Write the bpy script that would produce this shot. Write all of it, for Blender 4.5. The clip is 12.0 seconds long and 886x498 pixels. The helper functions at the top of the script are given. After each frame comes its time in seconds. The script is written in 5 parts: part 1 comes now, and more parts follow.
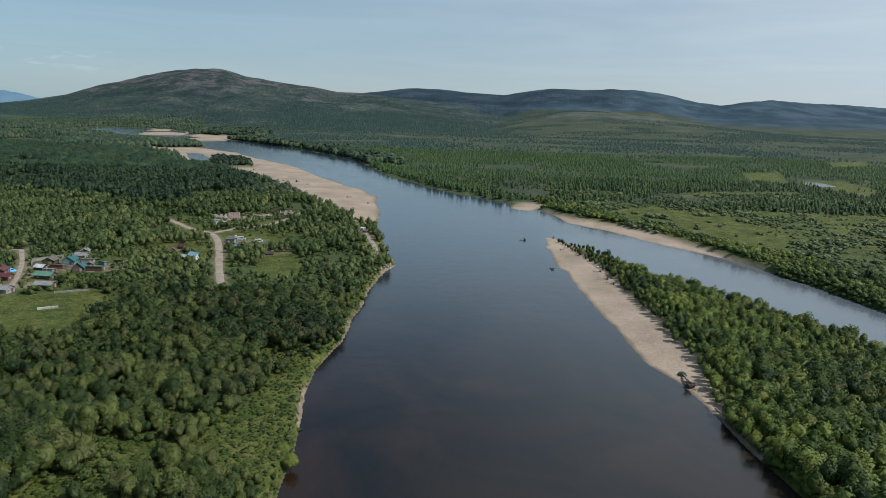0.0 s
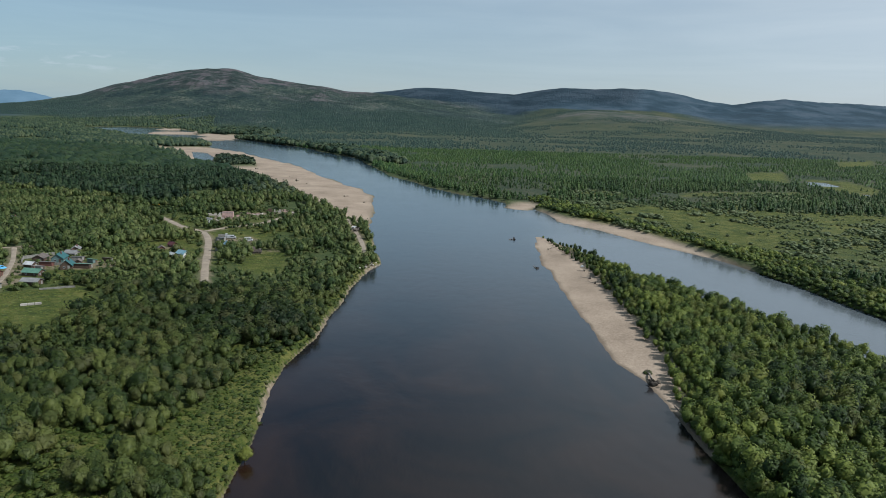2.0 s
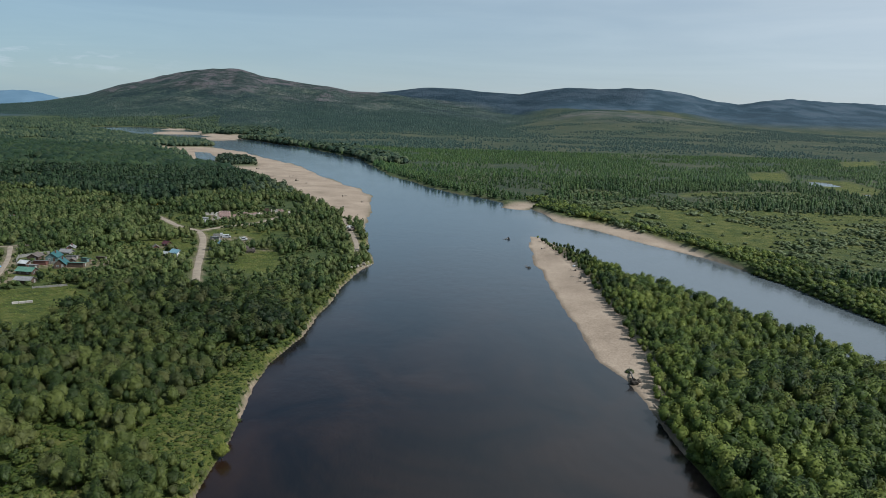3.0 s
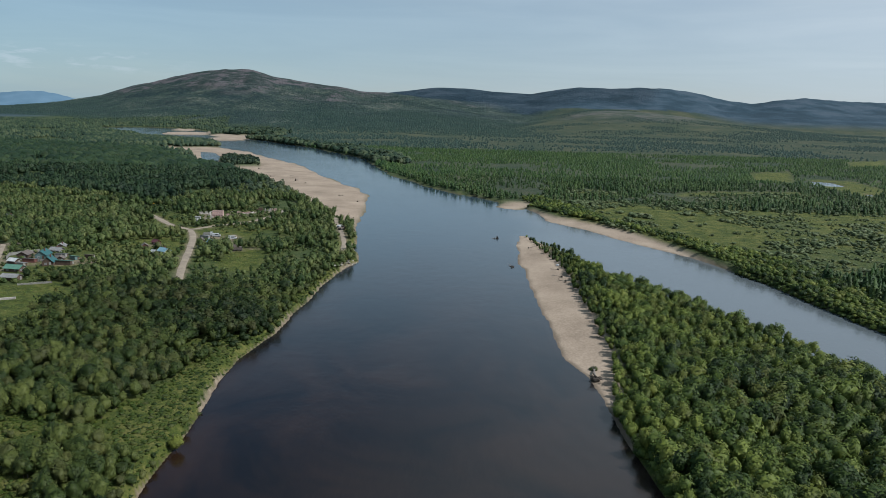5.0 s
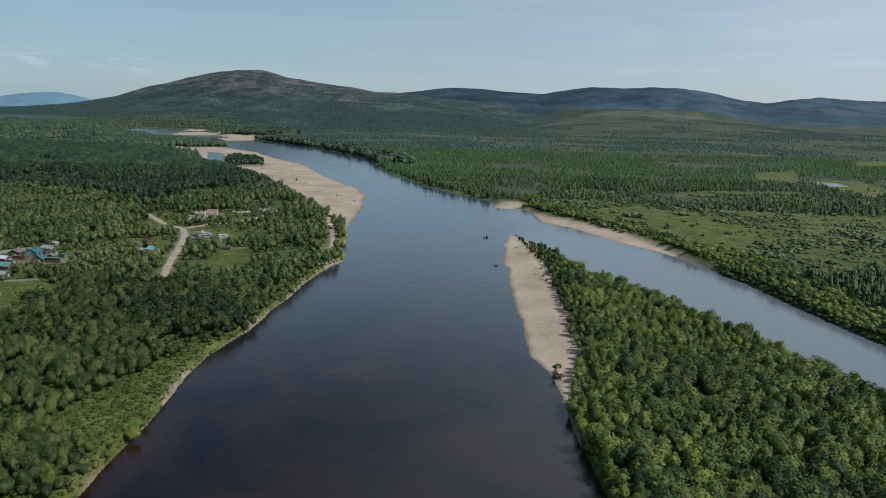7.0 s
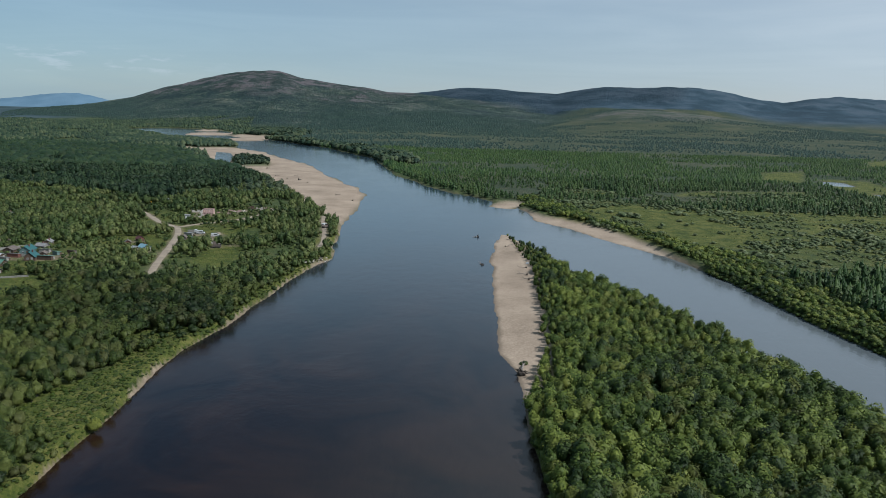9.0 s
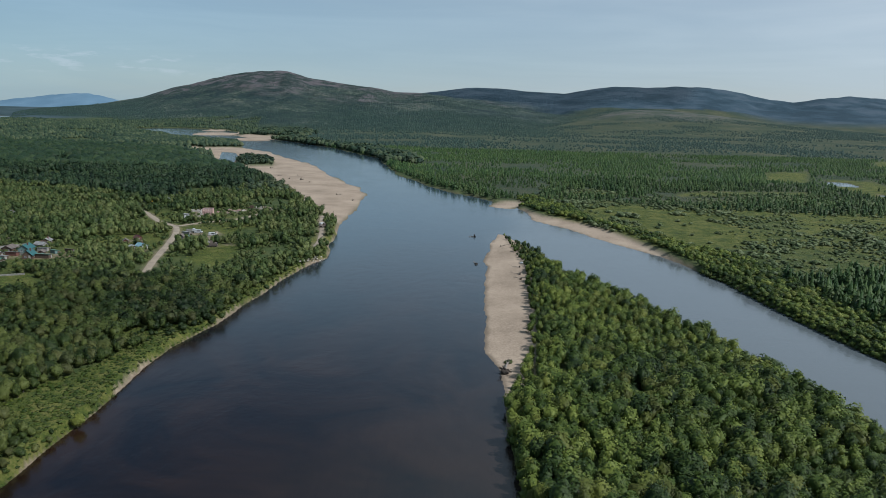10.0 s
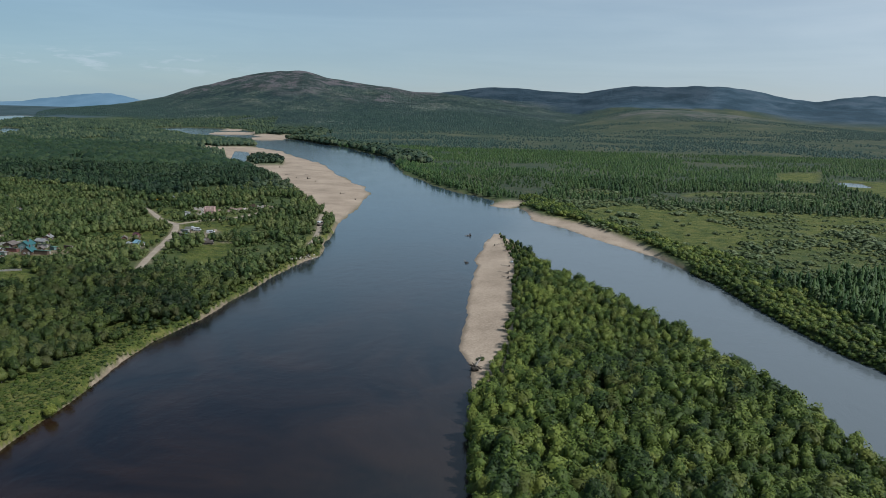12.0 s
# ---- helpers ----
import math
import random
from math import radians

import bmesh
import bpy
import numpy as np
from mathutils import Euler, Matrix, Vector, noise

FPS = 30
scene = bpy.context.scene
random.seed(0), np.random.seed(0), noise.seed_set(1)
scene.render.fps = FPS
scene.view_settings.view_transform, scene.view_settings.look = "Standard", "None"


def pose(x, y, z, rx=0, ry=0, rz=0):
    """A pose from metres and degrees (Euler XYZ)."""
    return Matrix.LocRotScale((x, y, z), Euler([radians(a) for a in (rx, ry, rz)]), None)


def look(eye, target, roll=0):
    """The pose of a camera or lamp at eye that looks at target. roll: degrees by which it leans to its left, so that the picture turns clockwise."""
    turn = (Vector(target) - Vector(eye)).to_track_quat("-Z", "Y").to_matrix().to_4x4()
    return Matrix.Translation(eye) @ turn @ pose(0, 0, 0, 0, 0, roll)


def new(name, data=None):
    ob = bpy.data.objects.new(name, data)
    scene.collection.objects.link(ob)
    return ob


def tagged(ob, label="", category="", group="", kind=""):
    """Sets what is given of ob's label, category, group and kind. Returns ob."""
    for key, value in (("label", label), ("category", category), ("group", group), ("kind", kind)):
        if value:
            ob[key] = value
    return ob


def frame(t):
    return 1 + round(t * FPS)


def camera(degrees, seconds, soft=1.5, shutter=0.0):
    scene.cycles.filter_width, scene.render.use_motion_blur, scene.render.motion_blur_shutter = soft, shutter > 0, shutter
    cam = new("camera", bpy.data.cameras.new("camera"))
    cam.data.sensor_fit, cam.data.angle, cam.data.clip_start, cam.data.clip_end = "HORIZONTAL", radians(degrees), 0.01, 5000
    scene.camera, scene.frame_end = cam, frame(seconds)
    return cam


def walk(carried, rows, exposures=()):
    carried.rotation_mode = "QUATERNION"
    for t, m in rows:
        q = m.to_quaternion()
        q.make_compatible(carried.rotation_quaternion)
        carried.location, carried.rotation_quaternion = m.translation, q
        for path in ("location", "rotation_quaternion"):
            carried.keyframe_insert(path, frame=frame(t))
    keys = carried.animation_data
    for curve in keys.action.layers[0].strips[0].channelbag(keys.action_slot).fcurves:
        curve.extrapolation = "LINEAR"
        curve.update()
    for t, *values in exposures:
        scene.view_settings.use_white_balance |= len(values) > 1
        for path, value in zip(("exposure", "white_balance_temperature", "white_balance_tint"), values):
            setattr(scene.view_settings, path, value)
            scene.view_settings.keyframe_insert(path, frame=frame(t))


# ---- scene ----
# ---------------------------------------------------------------- camera
cam = camera(65.95, 12.0, soft=0.45)
ROWS = [
    (0.0, 0.00, 0.00, 80.00, 0.000, -11.618, -1.658),
    (0.5, 3.35, -0.75, 80.22, 0.251, -11.642, -1.658),
    (1.0, 6.77, -1.49, 80.43, 0.502, -11.664, -1.654),
    (1.5, 10.27, -2.22, 80.63, 0.755, -11.683, -1.645),
    (2.0, 13.83, -2.94, 80.80, 1.010, -11.699, -1.631),
    (2.5, 17.46, -3.64, 80.97, 1.268, -11.713, -1.614),
    (3.0, 21.15, -4.32, 81.13, 1.529, -11.725, -1.594),
    (3.6, 25.64, -5.13, 81.30, 1.847, -11.736, -1.566),
    (4.2, 30.20, -5.91, 81.46, 2.172, -11.746, -1.536),
    (5.0, 36.36, -6.90, 81.65, 2.618, -11.757, -1.491),
    (5.5, 40.26, -7.50, 81.76, 2.905, -11.763, -1.462),
    (6.0, 44.18, -8.07, 81.87, 3.200, -11.768, -1.432),
    (6.5, 48.11, -8.63, 81.97, 3.502, -11.773, -1.403),
    (7.0, 52.07, -9.16, 82.07, 3.812, -11.777, -1.374),
    (7.6, 56.82, -9.77, 82.18, 4.196, -11.784, -1.341),
    (8.2, 61.58, -10.34, 82.30, 4.595, -11.791, -1.310),
    (9.0, 67.92, -11.05, 82.45, 5.150, -11.802, -1.274),
    (9.5, 71.86, -11.45, 82.54, 5.512, -11.811, -1.255),
    (10.0, 75.79, -11.83, 82.64, 5.887, -11.821, -1.240),
    (10.5, 79.70, -12.18, 82.75, 6.274, -11.834, -1.228),
    (11.0, 83.57, -12.50, 82.85, 6.675, -11.848, -1.221),
    (11.5, 87.41, -12.78, 82.97, 7.089, -11.864, -1.219),
    (12.0, 91.22, -13.04, 83.09, 7.519, -11.884, -1.222),
]
walk(cam, [(t, pose(x, y, z, 90 + pitch, 0, yaw) @ pose(0, 0, 0, 0, 0, -roll)) for t, x, y, z, yaw, pitch, roll in ROWS],
     exposures=[(0.0, 0.68, 5880, 10), (12.0, 0.62, 5780, 10)])

# ---------------------------------------------------------------- light
SUN_AZIMUTH, SUN_HEIGHT = 106.0, 47.0      # degrees right of +y, degrees above the horizon
az, el = radians(SUN_AZIMUTH), radians(SUN_HEIGHT)
sun_way = Vector((math.sin(az) * math.cos(el), math.cos(az) * math.cos(el), math.sin(el)))
sun = new("sun", bpy.data.lights.new("sun", "SUN"))
sun.data.energy, sun.data.angle, sun.data.color = 3.5, radians(0.6), (1.0, 0.95, 0.86)
sun.matrix_basis = look((0, 0, 400), Vector((0, 0, 400)) - sun_way)

world = bpy.data.worlds.new("sky")
scene.world = world
world.use_nodes = True
wt = world.node_tree
wt.nodes.clear()


def node(tree, kind, **values):
    """A node with input values set by name (_ for a space)."""
    n = tree.nodes.new(kind)
    for key, value in values.items():
        n.inputs[key.replace("_", " ")].default_value = value
    return n


def ramp(tree, source, stops):
    n = tree.nodes.new("ShaderNodeValToRGB")
    while len(n.color_ramp.elements) < len(stops):
        n.color_ramp.elements.new(0.5)
    for e, (at, colour) in zip(n.color_ramp.elements, stops):
        e.position, e.color = at, (*colour, 1) if len(colour) == 3 else colour
    tree.links.new(source, n.inputs["Fac"])
    return n.outputs["Color"]


def mix(tree, fac, a, b, blend="MIX"):
    n = tree.nodes.new("ShaderNodeMix")
    n.data_type, n.blend_type = "RGBA", blend
    for socket, value in ((n.inputs[0], fac), (n.inputs[6], a), (n.inputs[7], b)):
        if hasattr(value, "is_linked"):
            tree.links.new(value, socket)
        elif isinstance(value, tuple):
            socket.default_value = (*value, 1) if len(value) == 3 else value
        else:
            socket.default_value = value
    return n.outputs[2]


def maths(tree, op, a, b=0.0, clamp=False):
    n = tree.nodes.new("ShaderNodeMath")
    n.operation, n.use_clamp = op, clamp
    for socket, value in zip(n.inputs, (a, b)):
        if hasattr(value, "is_linked"):
            tree.links.new(value, socket)
        else:
            socket.default_value = value
    return n.outputs[0]


sky = node(wt, "ShaderNodeTexSky")
sky.sky_type, sky.sun_disc, sky.sun_elevation, sky.sun_rotation = "NISHITA", False, el, az
sky.altitude, sky.air_density, sky.dust_density, sky.ozone_density = 200.0, 1.0, 0.5, 1.6
wcoord = node(wt, "ShaderNodeTexCoord")
wmap = node(wt, "ShaderNodeMapping")
wmap.inputs["Scale"].default_value = (1.0, 1.0, 7.0)
wmap.inputs["Rotation"].default_value = (0.0, radians(4), radians(30))
wt.links.new(wcoord.outputs["Generated"], wmap.inputs["Vector"])
wnoise = node(wt, "ShaderNodeTexNoise", Scale=2.3, Detail=7.0, Roughness=0.62, Distortion=0.5)
wt.links.new(wmap.outputs["Vector"], wnoise.inputs["Vector"])
split = node(wt, "ShaderNodeSeparateXYZ")
wt.links.new(wcoord.outputs["Generated"], split.inputs[0])
low = ramp(wt, split.outputs["Z"], [(0.0, (0.80, 0.80, 0.80)), (0.12, (0.80, 0.80, 0.80)), (0.26, (0.80, 0.80, 0.80)), (0.42, (0.04, 0.04, 0.04)), (0.8, (0.0, 0.0, 0.0))])
# thin haze that thickens towards the sun
toward = node(wt, "ShaderNodeVectorMath")
toward.operation = "DOT_PRODUCT"
wt.links.new(wcoord.outputs["Generated"], toward.inputs[0])
toward.inputs[1].default_value = sun_way
glow = ramp(wt, maths(wt, "ADD", maths(wt, "MULTIPLY", toward.outputs["Value"], 0.5), 0.5), [(0.46, (0.05, 0.05, 0.05)), (0.515, (0.19, 0.19, 0.19)), (0.63, (0.95, 0.95, 0.95))])
haze = mix(wt, low, glow, (0.84, 0.84, 0.84))
# brighter sky band above the view, added to lighten the water's reflection
bright_band = ramp(wt, split.outputs["Z"], [(0.14, (1, 1, 1)), (0.20, (1.3, 1.3, 1.3)), (0.28, (1.2, 1.2, 1.2)), (0.40, (1, 1, 1))])
streak = ramp(wt, wnoise.outputs["Fac"], [(0.32, (0.80, 0.80, 0.80)), (0.72, (1.1, 1.1, 1.1))])
# thin high cloud, paler towards the sun's side
sunward = ramp(wt, maths(wt, "ADD", maths(wt, "MULTIPLY", split.outputs["X"], 0.5), 0.5), [(0.15, (3.65, 5.4, 5.95)), (0.5, (5.3, 6.4, 6.75)), (0.78, (7.2, 7.9, 8.1))])
skycol = mix(wt, mix(wt, 1.0, haze, streak, "MULTIPLY"), sky.outputs["Color"], mix(wt, 1.0, sunward, bright_band, "MULTIPLY"))
# cirrus strands, and a low row of small clouds over the western horizon
cmap = node(wt, "ShaderNodeMapping")
cmap.inputs["Scale"].default_value = (1.0, 1.6, 13.0)
cmap.inputs["Rotation"].default_value = (radians(6), radians(-9), radians(12))
wt.links.new(wcoord.outputs["Generated"], cmap.inputs["Vector"])
cirrus = node(wt, "ShaderNodeTexNoise", Scale=1.7, Detail=8.0, Roughness=0.6, Distortion=0.8)
wt.links.new(cmap.outputs["Vector"], cirrus.inputs["Vector"])
skycol = mix(wt, 1.0, skycol, ramp(wt, cirrus.outputs["Fac"], [(0.42, (0.98, 0.985, 0.99)), (0.68, (1.06, 1.05, 1.04))]), "MULTIPLY")
fmap = node(wt, "ShaderNodeMapping")
fmap.inputs["Scale"].default_value = (1.0, 1.0, 5.0)
wt.links.new(wcoord.outputs["Generated"], fmap.inputs["Vector"])
fleece = node(wt, "ShaderNodeTexNoise", Scale=24.0, Detail=5.0, Roughness=0.6)
wt.links.new(fmap.outputs["Vector"], fleece.inputs["Vector"])
row_z = ramp(wt, split.outputs["Z"], [(0.028, (0, 0, 0)), (0.040, (1, 1, 1)), (0.056, (1, 1, 1)), (0.066, (0, 0, 0))])
row_x = ramp(wt, maths(wt, "ADD", maths(wt, "MULTIPLY", split.outputs["X"], 0.5), 0.5), [(0.27, (1, 1, 1)), (0.315, (0, 0, 0))])
puffy = ramp(wt, fleece.outputs["Fac"], [(0.52, (0, 0, 0)), (0.66, (0.3, 0.3, 0.3))])
skycol = mix(wt, mix(wt, 1.0, mix(wt, 1.0, row_z, row_x, "MULTIPLY"), puffy, "MULTIPLY"), skycol, (8.2, 8.8, 9.2))
back = node(wt, "ShaderNodeBackground", Strength=0.051)
wt.links.new(skycol, back.inputs["Color"])
wout = node(wt, "ShaderNodeOutputWorld")
wt.links.new(back.outputs[0], wout.inputs["Surface"])

# ---------------------------------------------------------------- plan: banks, bars, clearings (metres)
WEST_BANK = [(-20, -900), (-27, 60), (-33, 125), (-34, 148), (-37, 173), (-38, 200), (-35, 225), (-33, 267), (-31, 317), (-25, 343), (-31, 371), (-44, 450), (-50,
             527), (-61, 610), (-82, 670), (-118, 730), (-193, 892), (-253, 988), (-297, 1045), (-347, 1129), (-421, 1205), (-524, 1256)]
UPSTREAM = [(-600, 1330), (-660, 1420), (-700, 1520), (-790, 1640), (-900, 1760), (-1040, 1900), (-960, 2010), (-800, 1960), (-700, 1850), (-660, 1740),
            (-600, 1640), (-560, 1560)]
EAST_BANK = [(-480, 1498), (-433, 1474), (-360, 1374), (-275, 1278), (-173, 1106), (-142, 1067), (-128, 1015), (-85, 870), (-60, 797), (-16, 703), (22, 643), (47,
             615), (58, 598), (56, 571), (62, 560), (76, 576), (82, 558), (87, 521), (90, 502), (114, 463), (146, 406), (169, 368), (179, 335), (189, 292), (195,
             261), (201, 237), (210, 212), (230, 144), (240, -900)]
ISLAND = [(65, 439), (61, 384), (62, 330), (65, 280), (67, 237), (68, 211), (73, 195), (75, 179), (77, 151), (81, 121), (86, 60), (100, -100), (100, -900),
             (195, -900), (185, 50), (178, 140), (170, 172), (155, 217), (138, 265), (111, 313), (95, 356), (83, 396), (72, 435)]
FAR_WATERS = [[(-1067, 1349), (-1287, 1610), (-1340, 1690), (-1235, 1640), (-1093, 1431)], [(-1647, 2038), (-1844, 2312), (-2040, 2700), (-2080, 2760), (-2200, 2800), (-2100, 2500), (-1700, 1980)],
              [(-414, 1090), (-386, 1078), (-338, 985), (-320, 930), (-312, 880), (-330, 876), (-352, 940), (-378, 1010)], [(440, 872), (478, 880), (486, 838), (456, 832)], [(451,
             759), (466, 763), (466, 733), (455, 732)]]
UPPER_BARS = [[(55, 566), (60, 582), (72, 592), (88, 582), (80, 566), (71, 552), (62, 556)], [(-568, 1486), (-569, 1545), (-499, 1557), (-456, 1442), (-522, 1417)], [(-737, 1641), (-768, 1759), (-701, 1786), (-660, 1773), (-619, 1647), (-709, 1605)], [(-814, 1839), (-826, 1956), (-759, 1930), (-737, 1850)], [(-619, 1647), (-601, 1695), (-558, 1668), (-534, 1598), (-579, 1570)]]
WOODED_SPIT = [(-616, 1106), (-534, 1137), (-422, 1209), (-475, 1313), (-632, 1420), (-802, 1431)]
BAR_INNER = [(-40, 438), (-60, 472), (-84, 516), (-130, 593), (-211, 725), (-271, 800), (-325, 885), (-377, 980), (-420, 1065), (-513, 1144)]
ISLAND_WOOD_EDGE = [(71, 431), (80, 338), (81, 264), (80, 209), (79, 195), (77, 181), (75, 165), (75.5, 150), (80, 118)]
EARTH = [(-170, 300, 9), (-158, 300, 8), (-150, 305, 7), (-176, 312, 6), (-186, 296, 7), (-180, 283, 6), (-170, 268, 5), (-139, 440, 9), (-128, 455, 8), (-116, 470, 8), (-104, 476, 7),
         (-146, 452, 7), (-112, 376, 6), (-104, 366, 5), (-118, 428, 5), (-106, 352, 4), (-92, 347, 4), (-84, 353, 3), (-122, 326, 4), (-137, 347, 4)]
MEADOWS = [[(140, 548), (165, 570), (185, 556), (236, 536), (228, 494), (207, 441), (196, 395), (184, 405), (176, 440), (170, 467), (152, 505)], [(-160, 205), (-168, 250), (-141, 268), (-122, 252), (-122, 212)], [(-89, 307), (-92, 351), (-78, 355), (-66, 317), (-70, 299)], [(-57, 137), (-50, 172), (-44, 200), (-36, 205), (-35, 130)]]
GROVES = [[(239, 775), (295, 835), (378, 860), (332, 740), (241, 691), (218, 690)], [(90, 600), (140, 800), (244, 820), (200, 642), (147, 598)], [(230, 570), (300, 640), (420, 640), (420, 556)]]
GLADES = [[(125, 675), (156, 693), (177, 670), (168, 638), (124, 627)], [(414, 963), (485, 995), (424, 847), (377, 840)], [(238, 681), (267, 703), (383, 733), (368, 701), (231, 658)],
          [(695, 1249), (820, 1351), (711, 1160), (622, 1107)], [(436, 700), (500, 780), (520, 900), (470, 900), (440, 800)]]
ROADS = [([(-197, 455), (-176, 433), (-152, 404), (-136, 395), (-125, 372), (-115, 343), (-103, 306), (-94, 281)], 1.7), ([(-136, 395), (-127, 412), (-112,
             428), (-104, 458), (-99, 487)], 1.6), ([(-62, 466), (-56, 441), (-47, 413), (-38, 376), (-35, 351)], 1.3), ([(-245, 311), (-221, 329), (-210, 332),
             (-203, 339)], 0.9), ([(-210, 332), (-193, 305), (-179, 278), (-169, 254)], 1.1), ([(-111, 364), (-103, 369), (-100, 378), (-106, 386)], 0.8)]


def seg_distance(x, y, line, closed=False):
    """Distance from points to a polyline."""
    best = np.full(x.shape, 1e12)
    pts = list(line) + ([line[0]] if closed else [])
    for (ax, ay), (bx, by) in zip(pts, pts[1:]):
        dx, dy = bx - ax, by - ay
        k = np.clip(((x - ax) * dx + (y - ay) * dy) / (dx * dx + dy * dy + 1e-9), 0, 1)
        best = np.minimum(best, (x - ax - k * dx) ** 2 + (y - ay - k * dy) ** 2)
    return np.sqrt(best)


def inside(x, y, poly):
    hit = np.zeros(x.shape, bool)
    for (ax, ay), (bx, by) in zip(poly, poly[1:] + poly[:1]):
        if ay != by:
            hit ^= ((ay > y) != (by > y)) & (x < (bx - ax) * (y - ay) / (by - ay) + ax)
    return hit


def smooth(a, lo, hi):
    k = np.clip((a - lo) / (hi - lo), 0, 1)
    return k * k * (3 - 2 * k)


_rng = np.random.default_rng(7)
_lattice = _rng.random((256, 256))


def vnoise(x, y, size):
    """Smooth value noise 0..1 with features of that many metres."""
    u, v = x / size + 1000.3, y / size + 1000.7
    i, j = np.floor(u).astype(int), np.floor(v).astype(int)
    fu, fv = u - i, v - j
    fu, fv = fu * fu * (3 - 2 * fu), fv * fv * (3 - 2 * fv)
    a, b = _lattice[i % 256, j % 256], _lattice[(i + 1) % 256, j % 256]
    c, d = _lattice[i % 256, (j + 1) % 256], _lattice[(i + 1) % 256, (j + 1) % 256]
    return (a * (1 - fu) + b * fu) * (1 - fv) + (c * (1 - fu) + d * fu) * fv


def fnoise(x, y, size, octaves=4):
    total, amp, norm = 0, 1.0, 0
    for k in range(octaves):
        total, norm = total + amp * vnoise(x + 37.1 * k, y - 61.7 * k, size), norm + amp
        amp, size = amp * 0.5, size * 0.5
    return total / norm


RIVER = WEST_BANK + UPSTREAM + EAST_BANK
SAND_BAR = [p for p in WEST_BANK if p[1] > 440 and p[0] < -40] + BAR_INNER[::-1]
SPIT_SAND = [(82, 556), (92, 530), (97, 516), (111, 500), (128, 480), (140, 460), (148, 440), (155, 420), (161, 400), (166, 380), (172, 358), (173, 346), (168, 352),
             (155, 380), (140, 400), (115, 440), (86, 486), (78, 520)]


def shore(x, y):
    """Signed distance to the waterline: positive on land."""
    wob = (fnoise(x, y, 22, 3) - 0.5) * 3.0 * np.clip(np.hypot(x, y) / 200, 0.5, 4)
    d = seg_distance(x, y, RIVER, True)
    land = ~inside(x, y, RIVER)
    sd = np.where(land, d, -d)
    di = seg_distance(x, y, ISLAND, True)
    sd = np.maximum(sd, np.where(inside(x, y, ISLAND), di, -di))
    for bar in UPPER_BARS + [WOODED_SPIT]:
        db = seg_distance(x, y, bar, True)
        sd = np.maximum(sd, np.where(inside(x, y, bar), db, -db))
    for w in FAR_WATERS:
        dw = seg_distance(x, y, w, True)
        sd = np.minimum(sd, np.where(inside(x, y, w), -dw, dw))
    return sd + wob


def region(x, y, poly, soft=3.0):
    d = seg_distance(x, y, poly, True)
    return smooth(np.where(inside(x, y, poly), d, -d), -soft, soft)


def sand_cover(x, y, sd):
    """0..1: bare sand."""
    bar = np.maximum(region(x, y, SAND_BAR, 4.0), region(x, y, SPIT_SAND, 2.0))
    edge = np.interp(y, [p[1] for p in ISLAND_WOOD_EDGE[::-1]], [p[0] for p in ISLAND_WOOD_EDGE[::-1]])
    isl = (x > 40) & (x < 110) & (y < 446) & (y > 150) & (sd > -3)
    bar = np.maximum(bar, isl * smooth(edge + 5.5 - x + (vnoise(x, y, 7) - .5) * 3, -1.0, 1.0))
    bar = np.maximum(bar, smooth(26 - np.hypot(x - 64, (y - 557) * .8), 14, 18) * (y < 572) * (y > 540))
    bar = np.maximum(bar, smooth(95 - np.hypot((x + 570) * .7, (y - 1560) * .9), 0, 20))
    bar = np.maximum(bar, smooth(90 - np.hypot((x + 470) * .45, (y - 1215)), 0, 30))
    bar = np.maximum(bar, smooth(40 - np.hypot((x + 760) * .3, (y - 1790)), 0, 12))
    for poly in UPPER_BARS:
        bar = np.maximum(bar, region(x, y, poly, 5.0))
    bar = bar * (1 - region(x, y, WOODED_SPIT, 4.0))
    grove = smooth(1.25 - np.hypot((x + 286 + (y - 912) * .45) / 24, (y - 912) / 72), 0, .2)
    bar = bar * (1 - grove)
    strip = smooth(-0.2 + (fnoise(x, y, 9, 3) - 0.5) * 4.0 - sd, -0.3, 0.3) * (sd < 8) * (x < 0) * (y < 440)
    return np.clip(np.maximum(bar, strip), 0, 1)


MAIN_RIDGE = [(-1990, 2500, 0, 250), (-1897, 2500, 3, 300), (-2174, 2900, 8, 600), (-2385, 3300, 17, 900), (-2435, 3600, 28, 1200), (-2392, 3800, 41, 1500),
              (-2328, 3900, 59, 1700), (-2183, 4000, 92, 1900), (-2070, 4000, 128, 2000), (-1978, 4000, 153, 2050), (-1868, 4000, 175, 2100), (-1682, 4000, 222, 2150),
              (-1585, 4000, 246, 2150), (-1439, 4000, 263, 2150), (-1279, 4000, 262, 2150), (-1167, 4000, 227, 2150), (-1007, 4000, 203, 2150),
              (-910, 4000, 187, 2150), (-781, 4000, 181, 2200), (-652, 4000, 157, 2200), (-491, 4000, 149, 2200), (-297, 4000, 132, 2200),
              (100, 4250, 105, 2200), (500, 4450, 70, 1800), (1300, 4600, 0, 1500)]
